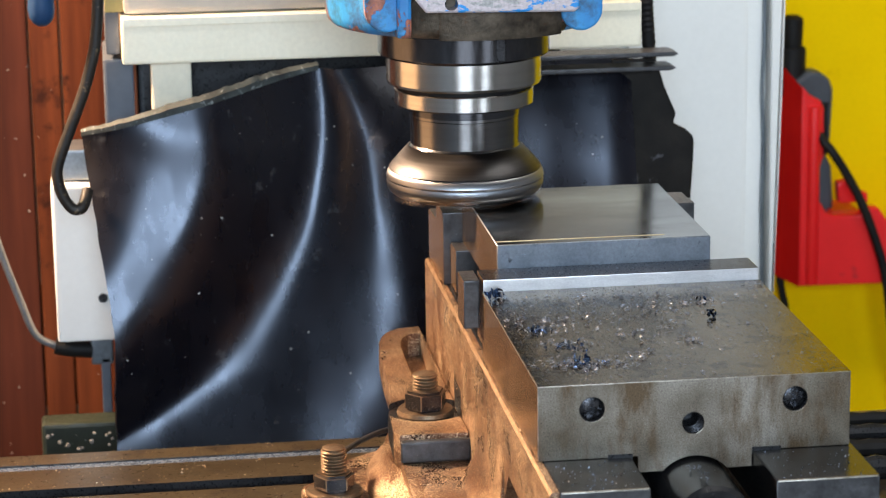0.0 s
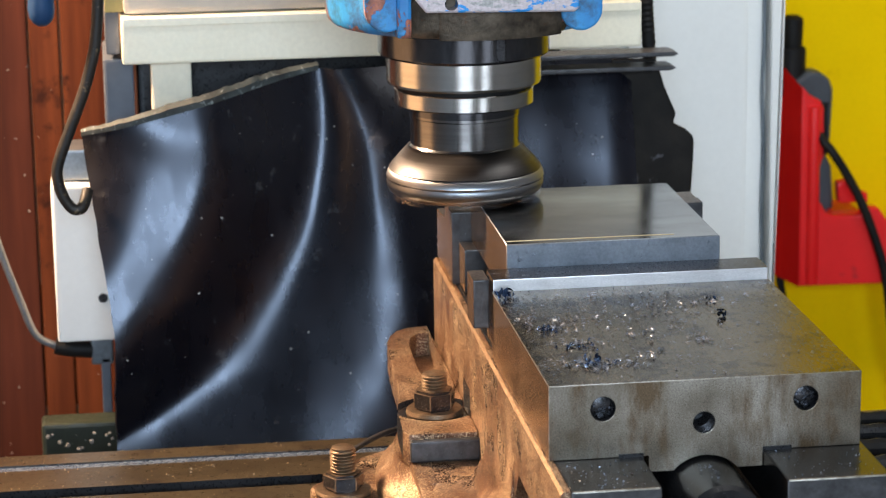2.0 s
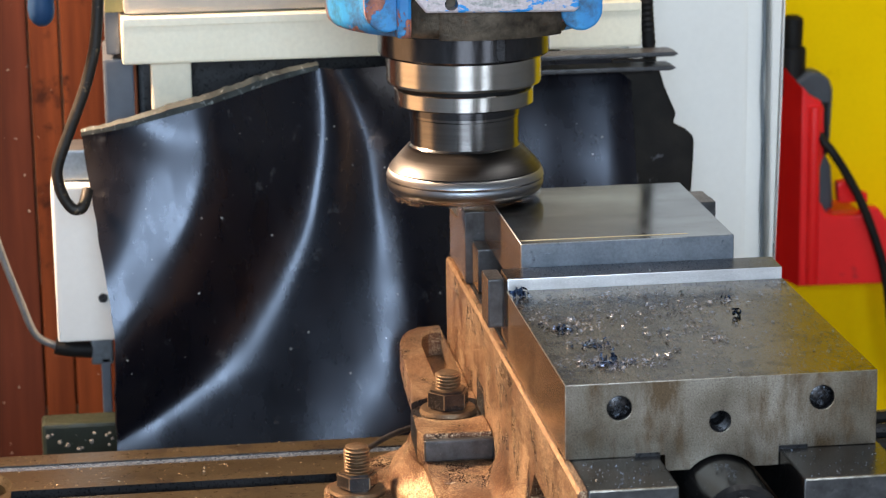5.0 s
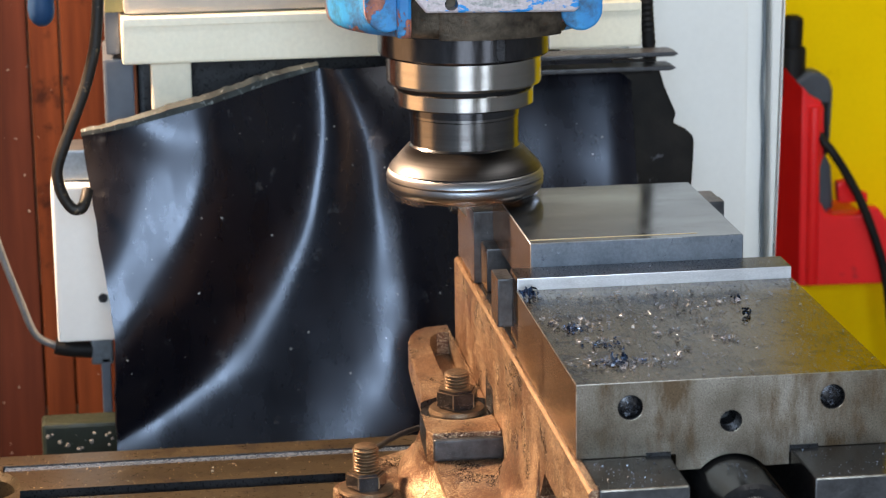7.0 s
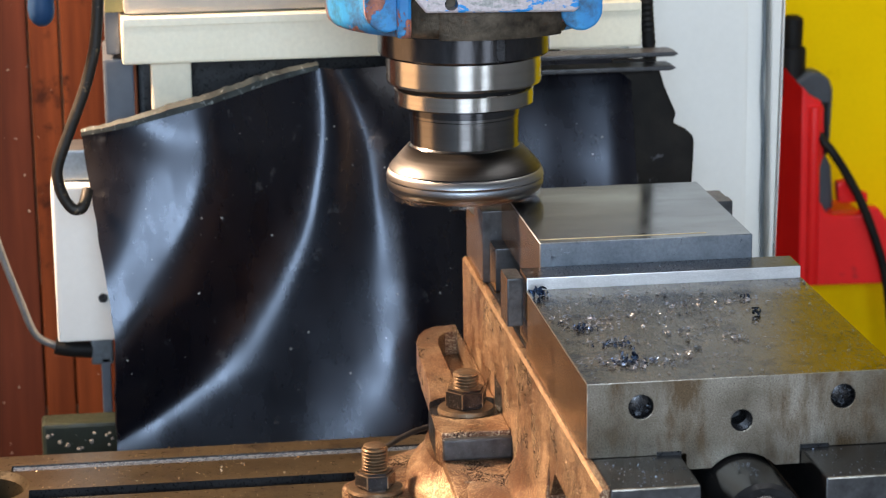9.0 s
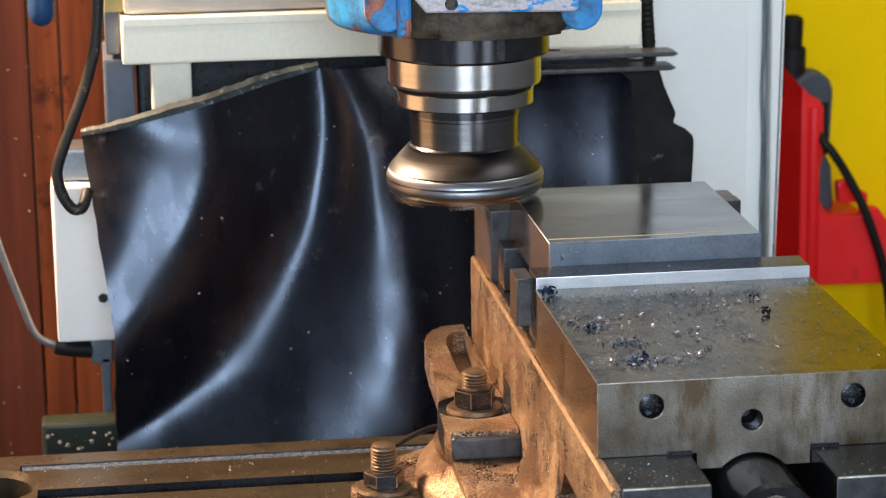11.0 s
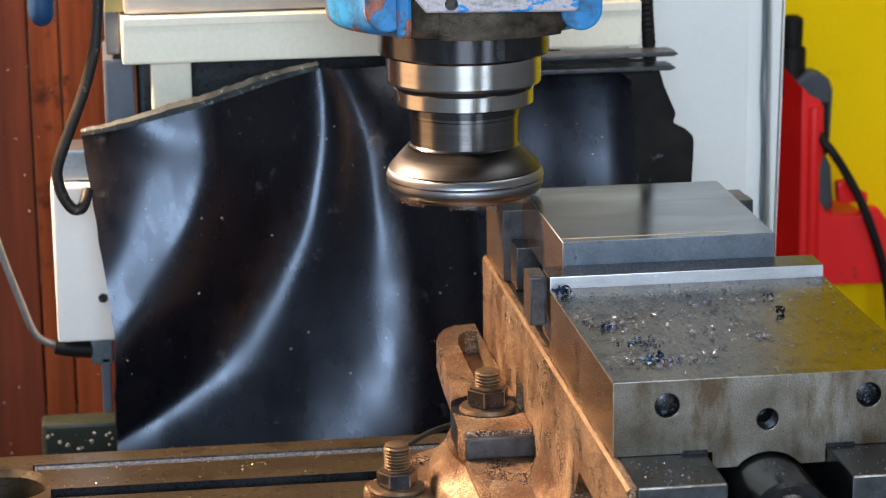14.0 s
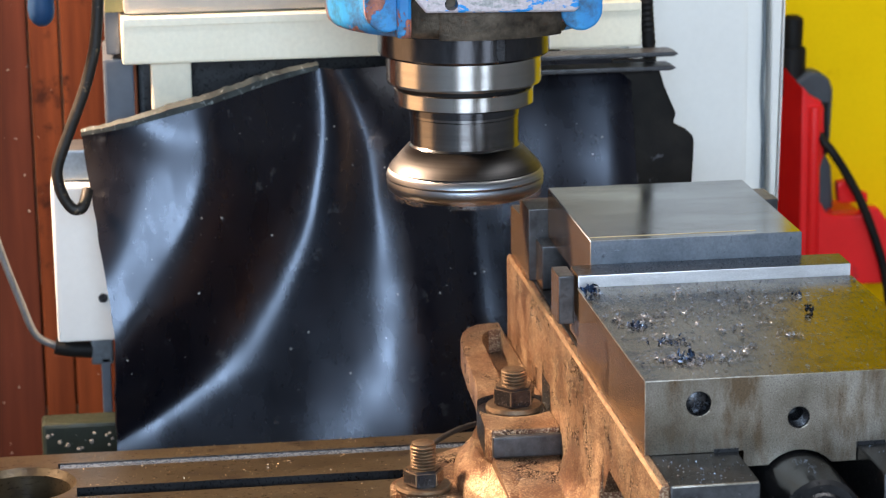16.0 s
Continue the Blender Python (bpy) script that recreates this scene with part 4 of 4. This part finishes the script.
def build_vise():
    W, H = 0.15, 0.0365
    t = thing("machine_vise", (0.074, 0.2, -0.112), "heavy grey cast-iron machine vise with oily jaws", "vise")
    # bed: an outer casting with a channel for the screw
    prof = [(-0.002, -0.0387), (-0.0006, -0.0372), (0.0025, -0.0372), (0.0025, -0.062), (0.0448, -0.062), (0.0448, -0.088), (0.1025, -0.088), (0.1025, -0.062),
            (0.1495, -0.062), (0.1495, -0.112), (-0.002, -0.112)]
    bed = cut(prism(prof, "y", -0.042, 0.40), lathe([(0, -0.0937), (0.0228, -0.0937), (0.0228, -0.076), (0, -0.076)], (-0.0205, 0.26, 0), 40),
              prism([(0.020, -0.071), (0.0755, -0.0687), (0.0893, -0.0852), (0.0896, -0.118), (0.020, -0.118)], "x", -0.02, 0.03))
    # index 2 paints the shade around the nut's seat onto the bed
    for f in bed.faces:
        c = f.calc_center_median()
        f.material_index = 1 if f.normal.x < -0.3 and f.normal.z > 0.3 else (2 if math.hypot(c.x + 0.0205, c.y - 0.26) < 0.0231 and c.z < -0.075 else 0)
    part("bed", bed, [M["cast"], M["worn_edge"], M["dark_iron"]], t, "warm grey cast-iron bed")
    for name, x0, x1 in (("left_rail", 0.0026, 0.0445), ("right_rail", 0.1030, 0.1518)):
        rail = box(x0, x1, -0.0445, 0.332, -0.0618, -H - 0.0002, 0.0008)
        for f in rail.faces:
            n = f.normal
            f.material_index = 2 if n.y < -0.25 and n.z > 0.25 else (1 if n.y < -0.9 else 0)
        part(name, rail, [M["rail_top"], M["black_cast"], M["edge_steel"]], t, "black oily rail with a worn bright front edge")
    part("rail_step", box(0.0333, 0.0452, -0.0005, 0.17, -H - 0.0018, -H + 0.0016), M["dark_iron"], t)
    part("rail_step", box(0.1026, 0.1165, -0.0005, 0.17, -H - 0.0018, -H + 0.0016), M["dark_iron"], t)
    sl = lathe([(0, -0.041), (0.0172, -0.041), (0.0192, -0.039), (0.0192, 0.30), (0, 0.30)], (0.0752, 0, -0.0585), 48, "y")
    for f in sl.faces:
        f.material_index = 1 if -0.95 < f.normal.y < -0.3 else 0
    part("screw_sleeve", sl, [M["rail_top"], M["black_cast"]], t, "black round screw sleeve")
    part("screw_end", lathe([(0, -0.0425), (0.0125, -0.0425), (0.0135, -0.0412), (0, -0.0412)], (0.0752, 0, -0.0585), 32, "y"), M["black_oxide"], t)
    # movable jaw with its three holes
    out = [(0, 0), (W, 0), (W, -H), (0.1027, -H), (0.1027, -0.0445)] + arc(0.0752, -0.0585, 0.0208, 42, 138, 14) + [(0.0477, -0.0445), (0.0477, -H), (0, -H)]
    jaw = prism(out, "y", 0.0, 0.174)
    holes = [(0.0258, -0.0123, 0.0060), (0.0742, -0.0215, 0.0053), (0.1232, -0.0122, 0.0060)]
    knives = [lathe([(0, -0.01), (r, -0.01), (r, 0.024), (0, 0.024)], (x, 0, z), 32, "y") for x, z, r in holes]
    jaw = bevel(cut(jaw, *knives), 0.0005, 2, 50)
    # index 2: left faces, with the warm light put into their colour
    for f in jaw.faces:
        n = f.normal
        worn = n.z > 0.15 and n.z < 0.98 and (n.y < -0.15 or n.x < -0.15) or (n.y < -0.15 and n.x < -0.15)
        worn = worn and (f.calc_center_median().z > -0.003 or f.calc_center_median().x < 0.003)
        # hole walls take a black material for the shade inside them
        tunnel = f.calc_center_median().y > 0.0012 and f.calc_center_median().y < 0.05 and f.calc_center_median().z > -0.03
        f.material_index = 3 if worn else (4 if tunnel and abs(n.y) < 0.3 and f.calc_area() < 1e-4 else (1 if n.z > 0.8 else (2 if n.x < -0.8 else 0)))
    mj = part("movable_jaw", jaw, [M["front_steel"], M["oily_steel"], M["warm_lit_side"], M["edge_steel"], M["black_oxide"]], t, "brown-stained ground steel movable jaw")
    for x, z, r in holes:
        # dark disc paints the shade at the bottom of the hole
        part("hole_floor", lathe([(0, 0.0205), (r - 0.0002, 0.0205), (r - 0.0002, 0.0238), (0, 0.0238)], (x, 0, z), 24, "y"), M["dark_iron"], mj)
        if r < 0.0058:
            for n in range(4):
                part("thread_ring", lathe([(r, -0.0004), (r - 0.0008, 0.0), (r, 0.0004)], (x, 0.0022 + 0.0022 * n, z), 28, "y"), M["black_oxide"], mj)
        else:
            part("hole_plug", lathe([(0, 0.003), (r * 0.75, 0.0032), (r - 0.0002, 0.004), (r - 0.0002, 0.013), (0, 0.013)], (x, 0, z), 28, "y"), M["black_oxide"], mj, "hole packed with oily chips")
            bits = bmesh.new()
            crumbs = random.Random(int(x * 1e4))
            for n in range(34):
                a, q = crumbs.uniform(0, 6.3), r * 0.8 * math.sqrt(crumbs.random())
                curl(bits, x + q * math.cos(a), 0.0026, z + q * math.sin(a), 0.0016, crumbs)
            part("packed_chips", bits, M["chip_steel"], mj, "bright chips stuck in the hole")
    # jaw plates
    p = box(0.0006, W - 0.0004, 0.1742, 0.1968, -0.030, 0.0065, 0.0006)
    for f in p.faces:
        f.material_index = 1 if f.normal.z > 0.6 else (2 if f.normal.x < -0.6 else 0)
    part("jaw_plate", p, [M["ledge_steel"], M["black_oxide"], M["warm_lit_side"]], t, "bright scratched ground jaw plate")
    part("plate_end", flank(box(-0.0100, -0.0012, 0.1745, 0.1965, -0.0200, 0.0066, 0.0010)), [M["black_cast"], M["warm_lit_side"]], t, "dark end of the jaw plate")
    part("fixed_jaw", flank(prism([(0.345, -0.0368), (0.345, 0.0062), (0.3635, 0.0062), (0.3655, -0.004), (0.40, -0.006), (0.40, -0.0368)], "x", 0.0005, 0.1505, 0.0012)), [M["black_cast"], M["warm_lit_side"]], t, "cast steel fixed jaw")
    part("fixed_jaw_plate", flank(box(0.0003, 0.1508, 0.3312, 0.3449, -0.0366, 0.0066, 0.0006)), [M["black_cast"], M["warm_lit_side"]], t, "dark fixed jaw plate")
    # slotted clamping lugs on both flanks
    for s in (-1, 1):
        def fx(x):
            return x if s < 0 else 0.150 - x
        yc = 0.3985
        outline = [(fx(-0.0025), 0.214), (fx(-0.0405), 0.214), (fx(-0.0432), 0.222), (fx(-0.0415), 0.264), (fx(-0.0375), 0.286), (fx(-0.0355), 0.31), (fx(-0.0340), 0.36), (fx(-0.0318), 0.398)]
        outline += [(fx(-0.0285), 0.413), (fx(-0.0235), 0.424), (fx(-0.0165), 0.431), (fx(-0.0025), 0.434)]
        lug = prism(outline, "z", -0.1075, -0.090)
        slot = [(fx(-0.0035), 0.288), (fx(-0.0205), 0.288), (fx(-0.0198), 0.333), (fx(-0.0190), 0.392), (fx(-0.0165), 0.407), (fx(-0.0115), 0.416), (fx(-0.0035), 0.419)]
        seat = lathe([(0, -0.0937), (0.0228, -0.0937), (0.0228, -0.08), (0, -0.08)], (fx(-0.0205), 0.26, 0), 40)
        lug = bevel(cut(lug, prism(slot, "z", -0.1048, -0.08), seat), 0.0012, 2, 45)
        # dark seat holds painted shade; a strip of the outer side is dark too
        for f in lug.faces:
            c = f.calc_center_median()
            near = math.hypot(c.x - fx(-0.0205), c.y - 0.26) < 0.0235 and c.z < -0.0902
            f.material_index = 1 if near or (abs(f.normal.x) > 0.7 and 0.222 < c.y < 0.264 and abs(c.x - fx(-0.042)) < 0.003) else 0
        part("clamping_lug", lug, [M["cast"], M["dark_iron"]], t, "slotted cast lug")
        # dark pad that puts the shade on the lug's front into its colour
        pad = box(min(fx(-0.0405), fx(-0.001)), max(fx(-0.0405), fx(-0.001)), 0.2098, 0.2138, -0.1052, -0.0925, 0.0018, 3)
        part("lug_face", pad, M["black_cast"], t, "lug front face with shade painted dark")
        wall = prism([(fx(-0.0020), -0.064), (fx(-0.0020), -0.112), (fx(-0.0345), -0.112), (fx(-0.0335), -0.1075), (fx(-0.012), -0.1045), (fx(-0.0045), -0.092)], "y", 0.0905, 0.180, 0.0012)
        part("side_flange", wall, M["cast"], t)
        part("flange_shoulder", box(*sorted((fx(-0.034), fx(-0.0025))), 0.1785, 0.2170, -0.1118, -0.1062, 0.001), M["cast"], t)
        rib = prism([(0.2175, -0.1056), (0.2175, -0.112), (0.150, -0.112), (0.165, -0.108), (0.195, -0.1056)], "x", *sorted((fx(-0.030), fx(-0.040))), 0.001)
        part("rib", rib, M["cast"], t)
    RIDERS.append(t)
    b = thing("swivel_base", (0.074, 0.255, TABLE_Z), "round cast-iron swivel base under the vise", "swivel base")
    disc = lathe([(0, TABLE_Z + 0.0003), (0.128, TABLE_Z + 0.0003), (0.129, TABLE_Z + 0.003), (0.129, -0.130), (0.127, -0.1265), (0.121, -0.121), (0.118, -0.1125), (0, -0.1122)], (0.074, 0.255, 0), 96)
    part("disc", disc, M["cast"], b)
    for s in (-1, 1):
        def gx(x):
            return x if s < 0 else 0.148 - x
        foot = [(gx(-0.030), 0.208), (gx(-0.060), 0.232)] + [(gx(x), y) for x, y in arc(-0.0738, 0.262, 0.0185, 285, 120, 10)] + [(gx(-0.068), 0.309), (gx(-0.030), 0.338)]
        f = prism(foot, "z", TABLE_Z + 0.0003, TABLE_Z + 0.0095)
        part("foot", bevel(f, 0.002, 2, 30), M["cast"], b, "flat bolted foot")
    # thin dark tube added to draw the shade line along the foot's edge
    rim = tube([(-0.074, 0.2975, -0.1365), (-0.066, 0.322, -0.1362), (-0.052, 0.344, -0.1358), (-0.037, 0.361, -0.1355), (-0.016, 0.374, -0.135)], 0.0017, 10)
    part("foot_shade_line", rim, M["black_cast"], b, "dark line for the shade along the foot edge")
    RIDERS.append(b)


def thread(r, z0, z1, at, pitch=0.0019):
    prof = [(0, z0), (r * 0.9, z0)]
    z = z0
    while z < z1 - pitch:
        prof += [(r, z + pitch * 0.35), (r, z + pitch * 0.5), (r * 0.84, z + pitch * 0.9)]
        z += pitch
    prof += [(r * 0.86, z1), (r * 0.7, z1 + 0.0006), (0, z1 + 0.0004)]
    return lathe(prof, at, 28)


def hex_nut(x, y, z0, z1, across, turn):
    pts = [(x + across / math.sqrt(3) * math.cos(radians(60 * k + turn)), y + across / math.sqrt(3) * math.sin(radians(60 * k + turn))) for k in range(6)]
    nut = prism(pts, "z", z0, z1)
    top = [e for e in nut.edges if abs(e.verts[0].co.z - e.verts[1].co.z) < 1e-6]
    bmesh.ops.bevel(nut, geom=top, offset=0.0015, segments=2, affect="EDGES")
    upright = [e for e in nut.edges if abs(e.verts[0].co.z - e.verts[1].co.z) > 0.003 and e.calc_face_angle(0) > 0.5]
    bmesh.ops.bevel(nut, geom=upright, offset=0.0005, segments=2, affect="EDGES")
    # brown top faces put the warm light from above into the colour
    for f in nut.faces:
        f.material_index = 1 if abs(f.normal.z) > 0.2 else (2 if f.calc_area() < 1.2e-5 else 0)
    return nut


def build_bolt(x, y, base, top, nut_top, across, turn, washer, label):
    t = thing("clamping_bolt", (x, y, base), label, "bolt", "clamping bolts")
    part("stud", thread(0.0075, base - 0.004, top, (x, y, 0)), M["thread"], t, "rusty threaded stud")
    n = part("nut", hex_nut(x, y, base + washer, nut_top, across, turn), [M["nut"], M["thread"], M["worn_edge"]], t, "black hexagon nut")
    part("washer", lathe([(0.0076, base), (0.0158, base), (0.0164, base + washer * 0.5), (0.0155, base + washer), (0.0076, base + washer)], (x, y, 0), 40), M["thread"], t, "brown steel washer")
    RIDERS.append(t)


def build_workpiece():
    x0, x1, y0, y1, z0, z1 = 0.0117, 0.1288, 0.1975, 0.3308, -0.0105, 0.0194
    bm = box(x0, x1, y0, y1, z0, z1, 0.0005, 1)
    # the first pass left a step beside the front edge
    # the left face gets the colour that has warm light painted in
    for f in bm.faces:
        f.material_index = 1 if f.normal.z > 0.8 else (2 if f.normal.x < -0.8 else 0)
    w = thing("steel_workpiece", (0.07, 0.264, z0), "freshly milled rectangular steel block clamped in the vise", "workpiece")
    part("block", bm, [M["work_side"], M["milled"], M["warm_lit_side"]], w)
    part("edge_burr", box(x0 + 0.001, x1 - 0.024, y0 + 0.0068, y0 + 0.0074, z1 - 0.0004, z1 + 0.00025), M["burr"], w, "thin bright burr line")
    RIDERS.append(w)
    for y in (0.309, 0.199):
        p = solid("parallel_bar", flank(box(0.0045, 0.146, y, y + 0.0215, -0.0363, -0.0107, 0.0008)), [M["black_cast"], M["warm_lit_side"]], (0.07, y, -0.0363), "dark ground steel parallel bar under the workpiece", "parallel bar", "parallel bars")
        RIDERS.append(p)


# ---- chips and grit ----
def curl(bm, x, y, z, size, rng, wide=1.0):
    """A short curled ribbon of swarf."""
    turns, r, w = rng.uniform(0.5, 2.4), size * rng.uniform(0.25, 0.55), size * rng.uniform(0.07, 0.16)
    w *= wide
    turns /= wide ** 0.5
    m = Matrix.Translation((x, y, z)) @ Euler((rng.uniform(-0.9, 0.9), rng.uniform(-0.9, 0.9), rng.uniform(0, 6.3))).to_matrix().to_4x4()
    n = 11
    rows = []
    for k in range(n + 1):
        a = turns * 2 * math.pi * k / n
        rr = r * (1 - 0.35 * k / n)
        px, py, pz = rr * math.cos(a), rr * math.sin(a), size * 0.8 * (k / n - 0.5)
        rows.append([bm.verts.new(m @ Vector((px, py, pz - w / 2))), bm.verts.new(m @ Vector((px * 1.08, py * 1.08, pz + w / 2)))])
    for p, q in zip(rows, rows[1:]):
        bm.faces.new((p[0], p[1], q[1], q[0]))


def lift(bm, z):
    low = min(v.co.z for v in bm.verts)
    bmesh.ops.translate(bm, verts=bm.verts, vec=(0, 0, z - low))
    return bm


def build_chips():
    rng = random.Random(11)
    heaps = [(0.035, 0.118, 0.018, 0.010, 26), (0.052, 0.105, 0.02, 0.010, 14), (0.031, 0.030, 0.016, 0.006, 70), (0.018, 0.036, 0.012, 0.006, 24), (0.026, 0.068, 0.012, 0.006, 30),
             (0.02, 0.10, 0.012, 0.010, 26), (0.083, 0.126, 0.02, 0.010, 30), (0.11, 0.134, 0.02, 0.008, 18), (0.085, 0.085, 0.006, 0.012, 16), (0.145, 0.163, 0.006, 0.004, 10),
             (0.045, 0.155, 0.03, 0.006, 24), (0.06, 0.044, 0.006, 0.008, 16), (0.088, 0.06, 0.010, 0.008, 14), (0.057, 0.076, 0.008, 0.008, 12)]
    bm = bmesh.new()
    for x, y, sx, sy, n in heaps:
        for k in range(int(n * 1.8)):
            px, py = min(0.148, max(0.002, rng.gauss(x, sx * 0.75))), min(0.170, max(0.003, rng.gauss(y, sy * 0.85)))
            s = rng.choice((0.0009, 0.0014, 0.0019, 0.0025, 0.0032))
            curl(bm, px, py, s * 0.35 + 0.0001, s, rng)
    for k in range(330):
        s = rng.choice((0.0006, 0.0009, 0.0014, 0.002))
        curl(bm, rng.uniform(0.002, 0.148), rng.uniform(0.003, 0.172), s * 0.3, s, rng)
    for v in bm.verts:
        v.co.z = max(v.co.z * 0.8, 0.0001)
    heap = bmesh.new()
    for k in range(130):
        s = rng.choice((0.0014, 0.002, 0.0028))
        px, py = rng.choice(((rng.gauss(0.026, 0.009), rng.gauss(0.030, 0.0035)), (rng.gauss(0.026, 0.005), rng.gauss(0.064, 0.0035)), (rng.gauss(0.014, 0.004), rng.gauss(0.096, 0.004))))
        curl(heap, max(0.003, px), max(0.004, py), s * 0.4, s, rng, 2.0)
    for v in heap.verts:
        v.co.z = max(v.co.z * 0.8, 0.0001)
    RIDERS.append(solid("blued_chips", heap, M["chip_blue"], (0.026, 0.03, 0.0), "small heaps of blued steel chips on the jaw", "metal chips", kind="stuff"))
    RIDERS.append(solid("metal_chips", bm, M["chip_steel"], (0.075, 0.09, 0.0), "loose bright steel chips scattered on the jaw", "metal chips", kind="stuff"))
    bm = bmesh.new()
    for k in range(70):
        s = rng.choice((0.0005, 0.0008, 0.0012))
        curl(bm, rng.uniform(0.0, 0.145), rng.uniform(0.176, 0.195), 0.0066 + s * 0.3, s, rng)
    for k in range(16):
        s = rng.choice((0.0008, 0.0012, 0.002))
        curl(bm, rng.gauss(0.021, 0.005), rng.uniform(0.1955, 0.1972), rng.uniform(0.0105, 0.0165), s, rng)
    RIDERS.append(solid("metal_chips", bm, M["chip_steel"], (0.07, 0.186, 0.0066), "fine steel chips on the jaw plate", "metal chips", kind="stuff"))
    for x, y, s, n in ((0.0045, 0.161, 0.0045, 5), (0.107, 0.104, 0.0040, 5), (0.0275, 0.0335, 0.0040, 6), (0.110, 0.137, 0.0030, 4), (0.0155, 0.094, 0.003, 3)):
        for k in range(n):
            bm = bmesh.new()
            px, py = x + rng.uniform(-1, 1) * s * 0.9, y + rng.uniform(-1, 1) * s * 0.6
            curl(bm, px, py, 0.0, s, rng, 4.0)
            RIDERS.append(solid("curled_chip", lift(bm, 0.0001), M["chip_blue"], (px, py, 0), "curled blued steel chip lying on the jaw", "metal chip", "large chips"))


def grit_on(bm, rng, n, place, size=(0.0001, 0.00024)):
    for k in range(n):
        p = Vector(place())
        s = rng.uniform(*size)
        q = Euler((rng.uniform(0, 6), rng.uniform(0, 6), 0)).to_matrix()
        vs = [bm.verts.new(p + q @ (Vector(c) * s)) for c in ((1, 0, -0.6), (-0.6, 0.9, -0.6), (-0.6, -0.9, -0.6), (0, 0, 0.8))]
        for f in ((0, 1, 2), (0, 3, 1), (1, 3, 2), (2, 3, 0)):
            bm.faces.new([vs[i] for i in f])


def build_grit():
    rng = random.Random(5)
    bm = bmesh.new()
    u = rng.uniform
    grit_on(bm, rng, 3000, lambda: (rng.gauss(-0.0005, 0.0012), u(-0.04, 0.33), -0.0366))
    grit_on(bm, rng, 5200, lambda: (-0.0021, u(-0.04, 0.33), -0.039 - abs(rng.gauss(0, 0.022))))
    grit_on(bm, rng, 120, lambda: (u(-0.040, -0.003), u(0.2195, 0.25), -0.0898))
    grit_on(bm, rng, 70, lambda: (u(-0.0335, -0.029), u(0.29, 0.40), -0.0898))
    grit_on(bm, rng, 150, lambda: (u(-0.032, -0.012), u(0.0, 0.21), -0.1062))
    RIDERS.append(solid("metal_grit", bm, M["grit"], (0.0, 0.15, -0.04), "fine metal grit sticking to the oily vise", "metal grit", kind="stuff"))
    bm = bmesh.new()
    grit_on(bm, rng, 260, lambda: (u(-0.27, -0.10), rng.choice((u(0.319, 0.352), u(0.365, 0.383), u(0.275, 0.3))), TABLE_Z + 0.0003), (0.00015, 0.00045))
    grit_on(bm, rng, 26, lambda: (u(-0.27, -0.05), u(0.319, 0.352), TABLE_Z + 0.0003), (0.0004, 0.0009))
    RIDERS.append(solid("metal_grit", bm, M["grit"], (-0.2, 0.33, TABLE_Z), "bright metal specks on the oily table", "metal grit", kind="stuff"))
    bm = bmesh.new()
    grit_on(bm, rng, 60, lambda: (u(0.006, 0.043), u(-0.042, -0.003), -0.0365), (0.0002, 0.0006))
    grit_on(bm, rng, 40, lambda: (u(0.105, 0.146), u(-0.042, -0.003), -0.0365), (0.0002, 0.0006))
    for k in range(9):
        curl(bm, rng.gauss(0.0725, 0.003), u(-0.03, -0.01), -0.0385, 0.0022, rng)
    RIDERS.append(solid("metal_chips", bm, M["chip_steel"], (0.07, -0.02, -0.0365), "bright specks and chips on the black rails", "metal chips", kind="stuff"))


# ---- what moves ----
FEED = [(0, 0.0), (2, 0.0052), (4, 0.0104), (6.5, 0.0169), (9, 0.0233), (11.5, 0.0296), (14, 0.0358), (14.5, 0.0370), (14.75, 0.0377), (14.9, 0.0387), (15, 0.0398), (15.25, 0.0430), (15.5, 0.0460), (15.8, 0.0493), (16, 0.0509)]
STEP = 1 / FPS


def motions():
    for ob in RIDERS:
        at = ob.location.copy()
        walk(ob, [(t, pose(at.x + dx, at.y, at.z)) for t, dx in FEED])
    at = SPINDLE.location.copy()
    walk(SPINDLE, [(k * STEP, pose(at.x, at.y, at.z, 0, 0, (-76.0 * k) % 360)) for k in range(round(SECONDS * FPS) + 1)])


build_room()
build_yellow_panel()
build_tool_holder()
build_white_column()
build_wood()
build_machine_body()
build_brackets()
build_sheet()
build_left_clutter()
build_dust()
build_head()
SPINDLE = build_spindle()
build_table()
build_vise()
build_table_hoses()
build_bolt(-0.0205, 0.26, -0.0936, -0.0690, -0.0780, 0.0215, 12, 0.0042, "rusty stud with black hexagon nut on the vise lug")
build_bolt(-0.0738, 0.2545, TABLE_Z + 0.0096, -0.1080, -0.1225, 0.0205, 2, 0.0030, "long rusty stud with black nut on the base foot")
build_workpiece()
build_chips()
build_grit()
motions()
